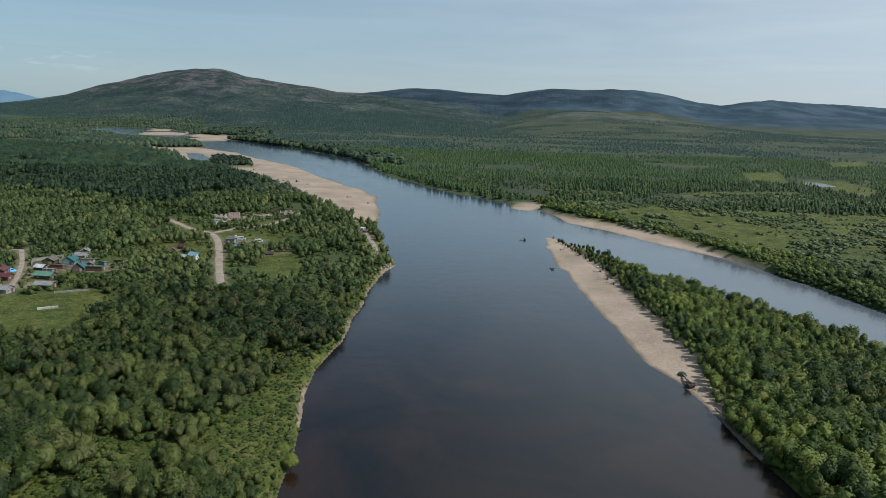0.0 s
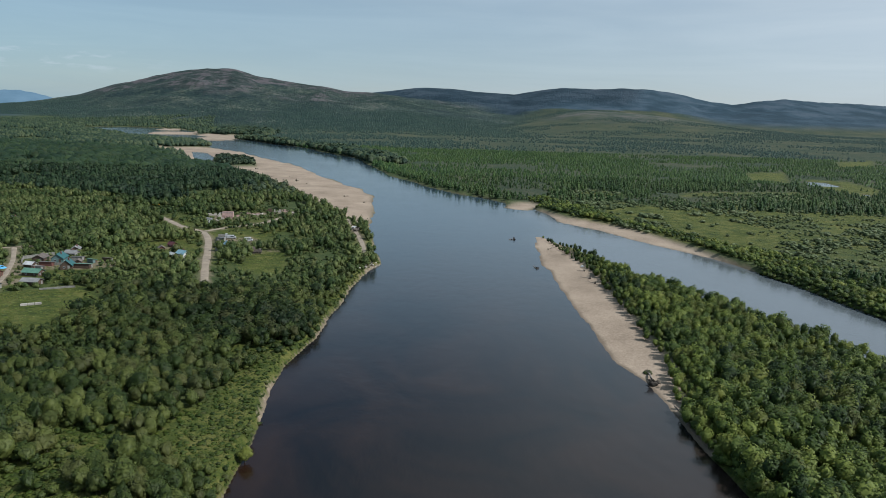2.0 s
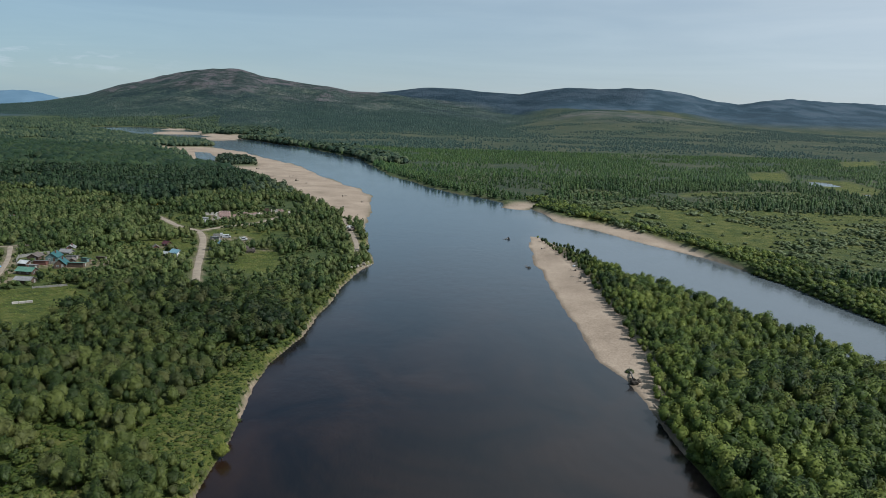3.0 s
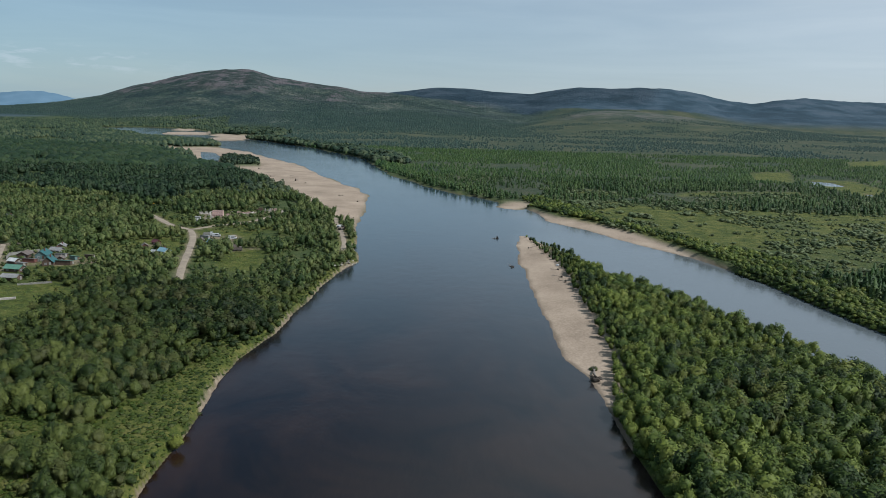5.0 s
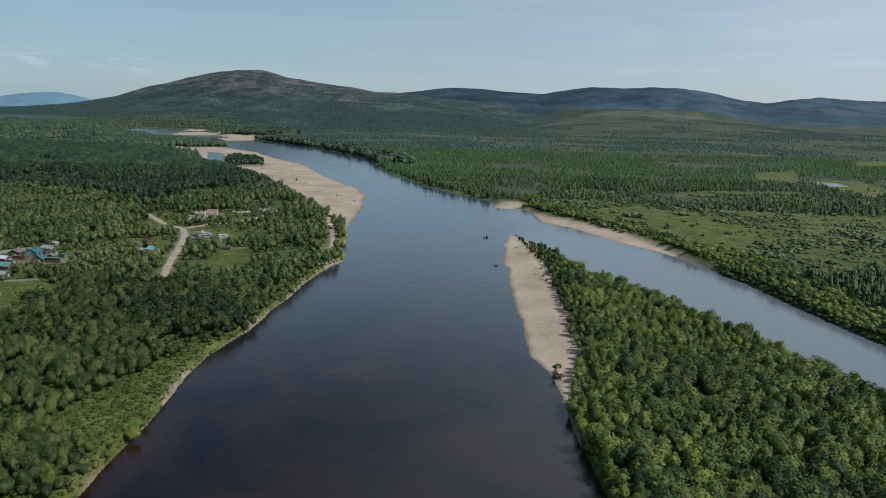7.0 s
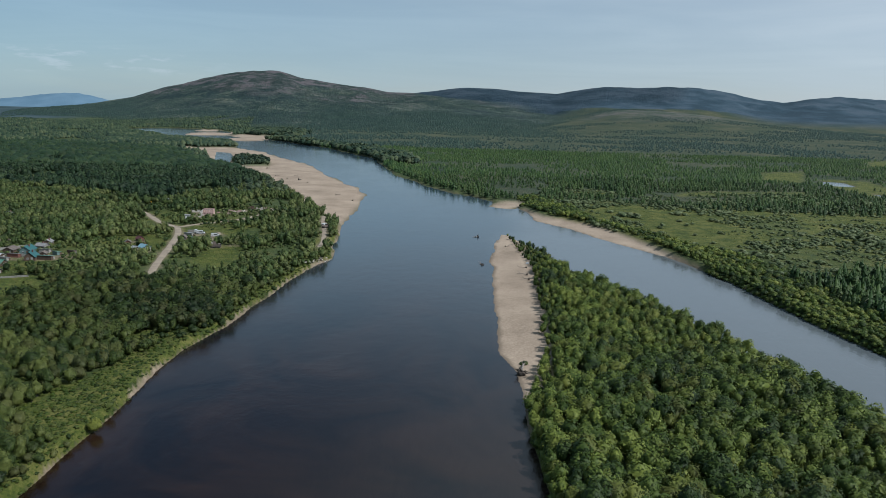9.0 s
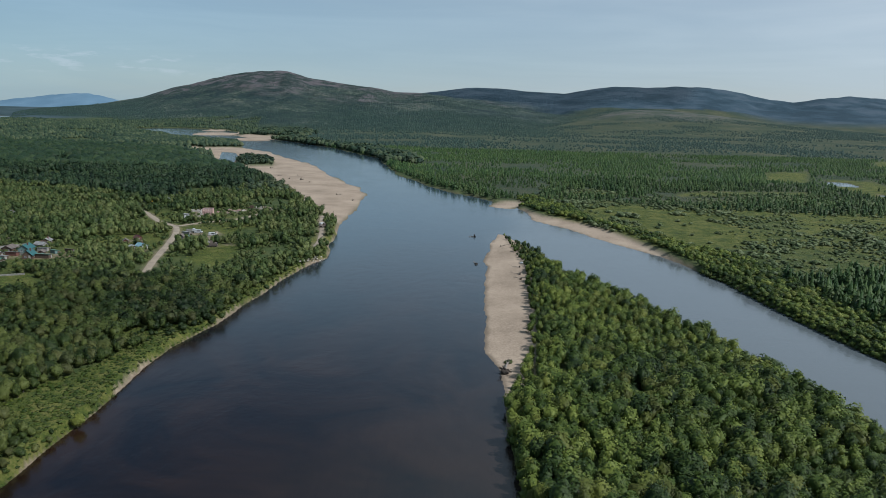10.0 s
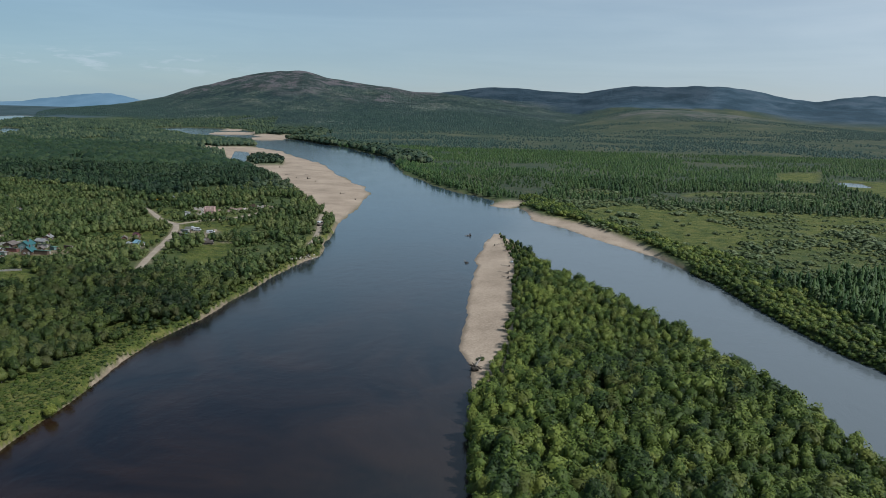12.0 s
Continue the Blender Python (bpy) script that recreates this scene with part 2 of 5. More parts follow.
FAR_RIDGE = [(-1700, 4650, 0, 1500), (-1000, 4650, 130, 1500), (-598, 4650, 158, 1500), (-409, 4650, 181, 1500), (-277, 4650, 203, 1500), (-70, 4650, 204, 1500), (118, 4650, 190, 1500),
             (379, 4650, 178, 1500), (471, 4650, 198, 1500), (698, 4650, 232, 1500), (893, 4650, 226, 1500), (1074, 4650, 237, 1500), (1293, 4650, 235, 1500),
             (1439, 4650, 213, 1500), (1661, 4650, 165, 1500), (1825, 4650, 147, 1500), (1983, 4650, 176, 1500), (2159, 4650, 195, 1500), (2373, 4650, 182, 1500),
             (2614, 4650, 177, 1500), (3400, 4600, 150, 1500)]
BLUE_RIDGE = [(-4700, 4300, 30, 500), (-3706, 4487, 40, 500), (-3546, 4510, 47, 500), (-3428, 4530, 69, 500), (-3309, 4548, 79, 500), (-3190, 4567, 98, 500),
              (-3051, 4589, 112, 500), (-2931, 4605, 115, 500), (-2831, 4616, 100, 500), (-2690, 4627, 64, 500), (-2560, 4627, 20, 500), (-2400, 4627, 0, 500)]


def ridge_height(x, y, ridge, power):
    """A long hill: crest place, height and reach follow the bearing, the flank falls off towards and away."""
    u = (x - 45) / np.maximum(y + 6, 200)
    key = [(r[0] - 45) / (r[1] + 6) for r in ridge]
    crest, top, reach = (np.interp(u, key, [r[k] for r in ridge]) for k in (1, 2, 3))
    return top * np.clip(1 - np.abs(y - crest) / reach, 0, 1) ** power * smooth(y, 300, 900)


def land_height(x, y):
    sd = shore(x, y)
    sand = sand_cover(x, y, sd)
    base = 3.0 + (fnoise(x, y, 90, 3) - 0.5) * 1.6 + 2.0 * smooth(-x, 60, 160) * smooth(y, 60, 160)
    base = base * (1 - .55 * smooth(y, 560, 760) * (sd < 60))
    bank = base * smooth(sd, 0, 2.1) * 0.8 + base * 0.2 * smooth(sd, 0, 30)
    beach = 1.7 * smooth(sd, -6, 34) - 0.05 + (fnoise(x, y, 9, 2) - .5) * .05
    z = np.where(sd > 0, bank * (1 - sand) + beach * sand, np.maximum(sd * 0.25, -2.5) - 0.02)
    inland = smooth(sd, 10, 120)
    lump = fnoise(x, y, 420, 5)
    hill = ridge_height(x, y, MAIN_RIDGE, 1.45)
    hill = np.maximum(hill, ridge_height(x, y, FAR_RIDGE, 1.4))
    hill = np.maximum(hill, ridge_height(x, y, BLUE_RIDGE, 1.3))
    top = np.interp((x - 45) / np.maximum(y + 6, 200), [(r[0] - 45) / (r[1] + 6) for r in MAIN_RIDGE], [r[2] for r in MAIN_RIDGE])
    top = np.where(y > 4200, 160, top)
    knoll = 84 * np.exp(-(((x - 640 - .1 * (y - 3300)) / np.where(x > 640, 620, 330)) ** 2) - ((y - 3300) / 800) ** 2)
    hill = np.maximum(hill, knoll)
    hill = np.maximum(hill, 18 * smooth(y, 2600, 4300) * smooth(-x, 1900, 2400))
    steep = smooth(hill, 15, 120)
    steep = steep * np.where((x < -1800) & (ridge_height(x, y, BLUE_RIDGE, 1.3) > ridge_height(x, y, MAIN_RIDGE, 1.45)), 0.05, 1.0)
    return z + inland * (hill + steep * ((lump - 0.5) * 44 + (fnoise(x - 300, y + 90, 170, 4) - .5) * 38 - np.abs(fnoise(x + 700, y * .6, 260, 4) - .5) * 110 + 12) * (1 - .85 * smooth(hill / (top + 1), .7, .93)))

# ---------------------------------------------------------------- materials
def material(name):
    m = bpy.data.materials.new(name)
    m.use_nodes = True
    t = m.node_tree
    return m, t, t.nodes["Principled BSDF"]


def noise_out(t, scale, detail=4.0, rough=0.55, vector=None, distortion=0.0):
    n = node(t, "ShaderNodeTexNoise", Scale=scale, Detail=detail, Roughness=rough, Distortion=distortion)
    if vector is None:
        vector = node(t, "ShaderNodeNewGeometry").outputs["Position"]
    t.links.new(vector, n.inputs["Vector"])
    return n.outputs["Fac"]


def bump(t, bsdf, height, strength, distance):
    b = node(t, "ShaderNodeBump", Strength=strength, Distance=distance)
    t.links.new(height, b.inputs["Height"])
    t.links.new(b.outputs["Normal"], bsdf.inputs["Normal"])


def attribute(t, name):
    n = t.nodes.new("ShaderNodeAttribute")
    n.attribute_name = name
    return n.outputs["Fac"]


def mottled(name, dark, light, scale, rough=0.85, relief=0.0, metal=0.0, fine=None):
    """A surface of two mingled tones, at one coarse and one fine grain, with relief in metres."""
    m, t, b = material(name)
    coarse = noise_out(t, scale, 5.0)
    grain = noise_out(t, fine or scale * 7, 3.0)
    both = maths(t, "ADD", maths(t, "MULTIPLY", coarse, 0.65), maths(t, "MULTIPLY", grain, 0.35))
    t.links.new(ramp(t, both, [(0.36, dark), (0.64, light)]), b.inputs["Base Color"])
    b.inputs["Roughness"].default_value, b.inputs["Metallic"].default_value = rough, metal
    if relief:
        bump(t, b, both, 0.7, relief)
    return m


def foliage(name, dark, mid, light, dry=(0.085, 0.082, 0.030), rough=0.62, spread=1.0):
    """Leaves: tone by the tree, the leaf and patches of the wood; a few trees turn dry and olive; some light passes through."""
    m, t, b = material(name)
    tint = maths(t, "FRACT", maths(t, "ADD", attribute(t, "tint"), node(t, "ShaderNodeObjectInfo").outputs["Random"]))
    leaf = node(t, "ShaderNodeNewGeometry").outputs["Random Per Island"]
    patch = noise_out(t, 0.02, 3.0)
    spray = noise_out(t, 1.1, 3.0, 0.7)
    v = maths(t, "ADD", maths(t, "MULTIPLY", tint, 0.42), maths(t, "ADD", maths(t, "MULTIPLY", leaf, 0.20), maths(t, "ADD", maths(t, "MULTIPLY", patch, 0.9), maths(t, "MULTIPLY", spray, 0.4))))
    v = maths(t, "ADD", maths(t, "MULTIPLY", maths(t, "SUBTRACT", v, 0.96), spread), 0.5)
    c = ramp(t, v, [(0.20, dark), (0.5, mid), (0.84, light)])
    other = maths(t, "FRACT", maths(t, "MULTIPLY", tint, 7.31))
    c = mix(t, maths(t, "MULTIPLY", ramp(t, other, [(0.70, (0, 0, 0)), (0.92, (1, 1, 1))]), 0.4), c, dry)
    t.links.new(c, b.inputs["Base Color"])
    b.inputs["Roughness"].default_value = rough
    b.inputs["Specular IOR Level"].default_value = 0.22
    bump(t, b, spray, 0.5, 0.12)
    through_leaf = node(t, "ShaderNodeBsdfTranslucent")
    t.links.new(c, through_leaf.inputs["Color"])
    both = node(t, "ShaderNodeMixShader", Fac=0.2)
    t.links.new(b.outputs[0], both.inputs[1])
    t.links.new(through_leaf.outputs[0], both.inputs[2])
    t.links.new(both.outputs[0], t.nodes["Material Output"].inputs["Surface"])
    return m


LEAF_WILLOW = foliage("willow_leaves", (0.010, 0.024, 0.005), (0.046, 0.074, 0.012), (0.140, 0.170, 0.031), (0.130, 0.128, 0.026), spread=1.1)
LEAF_BIRCH = foliage("birch_leaves", (0.008, 0.018, 0.004), (0.026, 0.043, 0.008), (0.084, 0.100, 0.023), (0.098, 0.092, 0.032), spread=1.15)
LEAF_PINE = foliage("pine_needles", (0.008, 0.020, 0.009), (0.015, 0.033, 0.013), (0.034, 0.056, 0.021), (0.035, 0.048, 0.020))
LEAF_LARCH = foliage("larch_needles", (0.012, 0.032, 0.009), (0.027, 0.058, 0.014), (0.060, 0.094, 0.026), (0.05, 0.062, 0.022))
# far conifers: needle colour shifted to blue to carry distance haze
LEAF_HAZED_TAIGA = foliage("hazed_taiga_needles", (0.010, 0.026, 0.022), (0.019, 0.041, 0.034), (0.040, 0.066, 0.050), (0.036, 0.052, 0.042))
LEAF_FLOOD = foliage("poplar_leaves", (0.011, 0.026, 0.016), (0.024, 0.045, 0.024), (0.072, 0.092, 0.044), (0.06, 0.07, 0.036), spread=1.25)
LEAF_SHRUB = foliage("shrub_leaves", (0.045, 0.066, 0.026), (0.080, 0.108, 0.044), (0.140, 0.168, 0.080), (0.13, 0.14, 0.07))
LEAF_GARDEN = foliage("garden_leaves", (0.018, 0.036, 0.009), (0.047, 0.071, 0.018), (0.118, 0.138, 0.044))
LEAF_HAY = foliage("pale_meadow_grass", (0.042, 0.060, 0.010), (0.074, 0.094, 0.016), (0.122, 0.132, 0.030))
LEAF_GLADE = foliage("sunny_glade_grass", (0.050, 0.076, 0.012), (0.086, 0.116, 0.019), (0.140, 0.160, 0.036))
LEAF_HERB = foliage("tall_grass_blades", (0.014, 0.026, 0.003), (0.030, 0.050, 0.006), (0.060, 0.078, 0.011))
BARK = mottled("grey_bark", (0.07, 0.06, 0.05), (0.19, 0.17, 0.15), 1.5, 0.9)
DRIFTWOOD = mottled("weathered_driftwood", (0.05, 0.04, 0.033), (0.24, 0.21, 0.18), 1.2, 0.9, 0.02)
ROOTS = mottled("wet_dark_roots", (0.010, 0.008, 0.006), (0.045, 0.032, 0.022), 2.0, 0.8, 0.03)
ROAD = mottled("dusty_gravel_road", (0.15, 0.120, 0.090), (0.25, 0.205, 0.155), 0.25, 0.95, 0.03, fine=2.2)


def ground_material():
    m, t, b = material("river_land")
    fine, mid, big = noise_out(t, 1.3, 6.0, 0.7), noise_out(t, 0.11, 5.0, 0.6), noise_out(t, 0.010, 5.0, 0.6)
    clod = noise_out(t, 0.42, 4.0, 0.7)
    wood = ramp(t, maths(t, "ADD", maths(t, "MULTIPLY", mid, 0.5), maths(t, "MULTIPLY", clod, 0.5)), [(0.32, (0.018, 0.032, 0.010)), (0.50, (0.034, 0.050, 0.015)), (0.66, (0.068, 0.074, 0.027))])
    grass = ramp(t, maths(t, "ADD", maths(t, "MULTIPLY", mid, 0.4), maths(t, "ADD", maths(t, "MULTIPLY", clod, 0.35), maths(t, "MULTIPLY", fine, 0.25))),
                 [(0.41, (0.022, 0.035, 0.007)), (0.49, (0.048, 0.062, 0.010)), (0.57, (0.095, 0.094, 0.025))])
    bog = ramp(t, maths(t, "ADD", maths(t, "MULTIPLY", big, 0.45), maths(t, "ADD", maths(t, "MULTIPLY", mid, 0.3), maths(t, "MULTIPLY", clod, 0.25))),
               [(0.40, (0.014, 0.028, 0.016)), (0.47, (0.025, 0.038, 0.020)), (0.54, (0.042, 0.047, 0.026)), (0.62, (0.066, 0.072, 0.037))])
    wash = noise_out(t, 0.035, 6.0, 0.62, distortion=0.2)
    sand = ramp(t, maths(t, "ADD", maths(t, "MULTIPLY", wash, 0.5), maths(t, "MULTIPLY", fine, 0.5)),
                [(0.36, (0.140, 0.108, 0.080)), (0.48, (0.222, 0.173, 0.129)), (0.62, (0.30, 0.240, 0.182))])
    heath = ramp(t, noise_out(t, 0.012, 8.0, 0.68), [(0.42, (0.020, 0.036, 0.032)), (0.50, (0.048, 0.056, 0.054)), (0.57, (0.105, 0.094, 0.100))])
    # mountain flank: wooded tones with distance haze mixed in as blue
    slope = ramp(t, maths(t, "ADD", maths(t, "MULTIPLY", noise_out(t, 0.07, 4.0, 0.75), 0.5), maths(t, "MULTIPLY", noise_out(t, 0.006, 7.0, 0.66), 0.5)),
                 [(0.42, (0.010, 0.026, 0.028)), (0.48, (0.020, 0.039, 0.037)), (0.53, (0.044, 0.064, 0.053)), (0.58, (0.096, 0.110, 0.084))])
    # far hills: aerial haze is put into these two base colours
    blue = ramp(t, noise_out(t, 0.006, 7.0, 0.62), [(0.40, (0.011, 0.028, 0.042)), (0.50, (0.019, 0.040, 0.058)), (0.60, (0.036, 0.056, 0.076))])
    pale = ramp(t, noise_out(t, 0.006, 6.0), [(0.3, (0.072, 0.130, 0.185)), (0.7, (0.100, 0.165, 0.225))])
    c = mix(t, attribute(t, "bog"), wood, bog)
    c = mix(t, attribute(t, "grass"), c, grass)
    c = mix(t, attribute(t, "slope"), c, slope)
    c = mix(t, attribute(t, "heath"), c, heath)
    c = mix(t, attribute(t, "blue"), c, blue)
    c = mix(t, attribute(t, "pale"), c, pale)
    dirt = ramp(t, maths(t, "ADD", maths(t, "MULTIPLY", clod, 0.6), maths(t, "MULTIPLY", fine, 0.4)), [(0.36, (0.075, 0.070, 0.036)), (0.52, (0.150, 0.122, 0.082)), (0.64, (0.205, 0.170, 0.120))])
    c = mix(t, attribute(t, "earth"), c, dirt)
    c = mix(t, attribute(t, "sand"), c, sand)
    wet = attribute(t, "wet")
    c = mix(t, maths(t, "MULTIPLY", wet, 0.7), c, (0.075, 0.058, 0.040))
    t.links.new(c, b.inputs["Base Color"])
    b.inputs["Roughness"].default_value, b.inputs["Specular IOR Level"].default_value = 0.93, 0.2
    relief = maths(t, "ADD", maths(t, "MULTIPLY", maths(t, "ADD", fine, clod), maths(t, "SUBTRACT", 1.0, maths(t, "MULTIPLY", attribute(t, "sand"), 0.85))),
                   maths(t, "MULTIPLY", noise_out(t, 0.05, 5.0, 0.75), maths(t, "MULTIPLY", attribute(t, "slope"), 70.0)))
    bump(t, b, relief, 0.8, 0.6)
    return m


def water_material():
    m, t, b = material("dark_river_water")
    geo = node(t, "ShaderNodeNewGeometry")
    mp = node(t, "ShaderNodeMapping")
    mp.inputs["Scale"].default_value = (1.0, 0.5, 1.0)
    t.links.new(geo.outputs["Position"], mp.inputs["Vector"])
    small = noise_out(t, 1.7, 3.0, 0.65, mp.outputs["Vector"])
    swell = noise_out(t, 0.28, 3.0, 0.6, mp.outputs["Vector"])
    broad = noise_out(t, 0.022, 4.0, 0.6, geo.outputs["Position"], 1.2)
    sky_tint = attribute(t, "sky_tint")
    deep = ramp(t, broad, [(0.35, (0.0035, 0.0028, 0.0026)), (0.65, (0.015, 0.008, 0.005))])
    # blue base colour upstream stands in for sky mirrored by the waves
    deep = mix(t, attribute(t, "far_sky_tint"), deep, (0.025, 0.043, 0.058))
    # paler base colour imitates the bright sky reflected in the side channel
    t.links.new(mix(t, sky_tint, deep, (0.074, 0.087, 0.096)), b.inputs["Base Color"])
    t.links.new(maths(t, "ADD", 0.03, maths(t, "MULTIPLY", broad, 0.12)), b.inputs["Roughness"])
    b.inputs["IOR"].default_value = 1.4
    chop = maths(t, "ADD", small, maths(t, "MULTIPLY", swell, 1.6))
    bump(t, b, maths(t, "MULTIPLY", chop, maths(t, "ADD", 0.2, broad)), 0.8, 0.09)
    return m


GROUND, WATER = ground_material(), water_material()


# ---------------------------------------------------------------- meshes out of arrays
def array_mesh(name, verts, faces, mat, smooth_faces=False, normals=None, **floats):
    """A mesh from an array of places and an array of faces of one size, with float attributes of its points."""
    me = bpy.data.meshes.new(name)
    n, m, k = len(verts), len(faces), faces.shape[1]
    me.vertices.add(n)
    me.vertices.foreach_set("co", np.ascontiguousarray(verts, np.float32).ravel())
    me.loops.add(m * k)
    me.loops.foreach_set("vertex_index", np.ascontiguousarray(faces, np.int32).ravel())
    me.polygons.add(m)
    me.polygons.foreach_set("loop_start", np.arange(0, m * k, k, dtype=np.int32))
    me.polygons.foreach_set("use_smooth", np.full(m, smooth_faces) if isinstance(smooth_faces, bool) else smooth_faces)
    for key, values in floats.items():
        me.attributes.new(key, "FLOAT", "POINT").data.foreach_set("value", np.ascontiguousarray(values, np.float32))
    me.update(calc_edges=True)
    if normals is not None:
        me.normals_split_custom_set_from_vertices(normals)
    me.materials.append(mat)
    return me


# ---------------------------------------------------------------- ground: one sheet to the horizon
def build_ground():
    cx, cy = 45.0, -6.0
    rad = [4.0, 40.0, 80.0, 100.0]
    while rad[-1] < 6900:
        rad.append(rad[-1] + min(max(rad[-1] ** 2 * 2.8e-5, 0.55), 38.0))
    ang = np.concatenate([np.linspace(-180, -54, 30)[:-1], np.linspace(-54, 46, 330), np.linspace(46, 180, 32)[1:-1]])
    r, a = np.meshgrid(np.array(rad), np.radians(ang), indexing="ij")
    x, y = cx + r * np.sin(a), cy + r * np.cos(a)
    nr, na = x.shape
    x, y = x.ravel(), y.ravel()
    z = land_height(x, y)
    sd = shore(x, y)
    sand = sand_cover(x, y, sd)
    grass = np.zeros(x.shape)
    for poly in MEADOWS:
        grass = np.maximum(grass, region(x, y, poly, 5.0))
    east = smooth(x - np.interp(y, [-900, 144, 212, 237, 261, 292, 335, 368, 406, 463, 502, 560, 703, 870, 1015, 1106, 1278, 1498, 2600], [240, 230, 210, 201, 195, 189, 179, 169, 146, 114, 90, 84, -16, -85, -128, -173, -275, -480, -700]), 2, 20)
    grass = np.maximum(grass, east * smooth(640 - y + (fnoise(x, y, 120, 3) - .5) * 260, 0, 60) * (.45 + .55 * smooth(fnoise(x + 500, y, 60, 4), .36, .56)))
    grass = np.maximum(grass, smooth(10 + (fnoise(x, y, 30, 2) - .5) * 12 - np.abs(sd - 3), 0, 4) * (y < 440) * (x < 100))
    grass = np.maximum(grass, smooth(88 - np.hypot(x + 130, (y - 395) * .8), 0, 40) * (.35 + .65 * smooth(fnoise(x, y, 26, 3), .32, .50)))
    grass = np.maximum(grass, smooth(34 - np.hypot(x + 172, y - 285), 0, 14) * (.35 + .65 * smooth(fnoise(x, y, 18, 3), .34, .52)))
    grass = np.maximum(grass, smooth(.42 - fnoise(x, y, 24, 3), -.02, .04) * (x < 0) * (y < 235))
    for poly in GLADES:
        grass = np.maximum(grass, region(x, y, poly, 8.0))
    earth = np.zeros(x.shape)
    for ex, ey, er in EARTH:
        earth = np.maximum(earth, smooth(er * (.6 + .8 * fnoise(x, y, 7, 3)) - np.hypot(x - ex, y - ey), -1.5, 1.5))
    for line, half in ROADS:
        earth = np.maximum(earth, .8 * smooth(half + 1.0 + 2.5 * (fnoise(x, y, 6, 2) - .4) - seg_distance(x, y, line), -.6, .8))
    bog = east * smooth(y, 480, 640)
    hill = np.maximum(z - 6, 0)
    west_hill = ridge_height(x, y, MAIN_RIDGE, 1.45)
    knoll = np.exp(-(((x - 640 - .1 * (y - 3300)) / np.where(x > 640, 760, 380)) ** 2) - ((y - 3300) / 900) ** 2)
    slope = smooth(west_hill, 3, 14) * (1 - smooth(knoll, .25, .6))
    heath = smooth(west_hill + (fnoise(x, y, 300, 5) - .5) * 320, 115, 185)
    heath = np.maximum(heath, .45 * smooth(knoll + (fnoise(x, y, 160, 4) - .5) * .5, .45, .9))
    # masks for the haze-coloured far ridges and the far western plain
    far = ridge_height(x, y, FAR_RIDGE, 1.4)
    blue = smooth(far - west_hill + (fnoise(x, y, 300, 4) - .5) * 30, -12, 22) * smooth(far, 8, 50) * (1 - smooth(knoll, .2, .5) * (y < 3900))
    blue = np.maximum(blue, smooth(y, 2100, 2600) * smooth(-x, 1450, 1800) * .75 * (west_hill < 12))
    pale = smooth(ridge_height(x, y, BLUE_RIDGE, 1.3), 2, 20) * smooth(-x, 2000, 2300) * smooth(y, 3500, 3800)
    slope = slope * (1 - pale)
    wet = smooth(np.where(x < 0, .5, 1.3) - sd + (vnoise(x, y, 5) - .5), -.6, .8) * np.maximum(sand, sd < 0)
    i, j = np.meshgrid(np.arange(nr - 1), np.arange(na), indexing="ij")
    j2 = (j + 1) % na
    faces = np.stack([i * na + j, (i + 1) * na + j, (i + 1) * na + j2, i * na + j2], -1).reshape(-1, 4)[:, ::-1]
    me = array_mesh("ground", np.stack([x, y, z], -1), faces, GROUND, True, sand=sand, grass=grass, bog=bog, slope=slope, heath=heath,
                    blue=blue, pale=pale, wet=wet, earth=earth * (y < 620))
    tagged(new("ground", me), "river land of grass, sand bars, wooded slopes and far hills", "ground", kind="structure")


build_ground()
def build_water():
    """One level sheet; the side channel is coloured paler for the bright sky it reflects, fading where it meets the
    deep river.
    """
    gx = np.concatenate([[-3200, -1500, -600], np.arange(-150, 330, 9.0), [500, 900]])
    gy = np.concatenate([[-900, -300], np.arange(0, 760, 9.0), [1000, 1600, 2400, 3400]])
    x, y = (a.ravel() for a in np.meshgrid(gx, gy, indexing="ij"))
    line = np.interp(y, [50, 217, 313, 396, 440, 500, 560, 640], [130, 115, 88, 73, 66, 66, 70, 120])
    sky_tint = smooth(x - line + (fnoise(x, y, 40, 3) - .5) * 40, -14, 26) * (x < 420) * (y < 700)
    # faint eastward lightening of the main river, also for reflected sky
    sky_tint = np.maximum(sky_tint, .08 * smooth(x, -10, 80) * (y < 700) * smooth(y, -200, 100))
    i, j = np.meshgrid(np.arange(len(gx) - 1), np.arange(len(gy) - 1), indexing="ij")
    n = len(gy)
    faces = np.stack([i * n + j, (i + 1) * n + j, (i + 1) * n + j + 1, i * n + j + 1], -1).reshape(-1, 4)
    me = array_mesh("water", np.stack([x, y, 0 * x], -1), faces, WATER, True, sky_tint=sky_tint, far_sky_tint=smooth(y, 120, 560))
    tagged(new("water", me), "dark river water with faint ripples and a paler side channel", "river", kind="structure")


build_water()


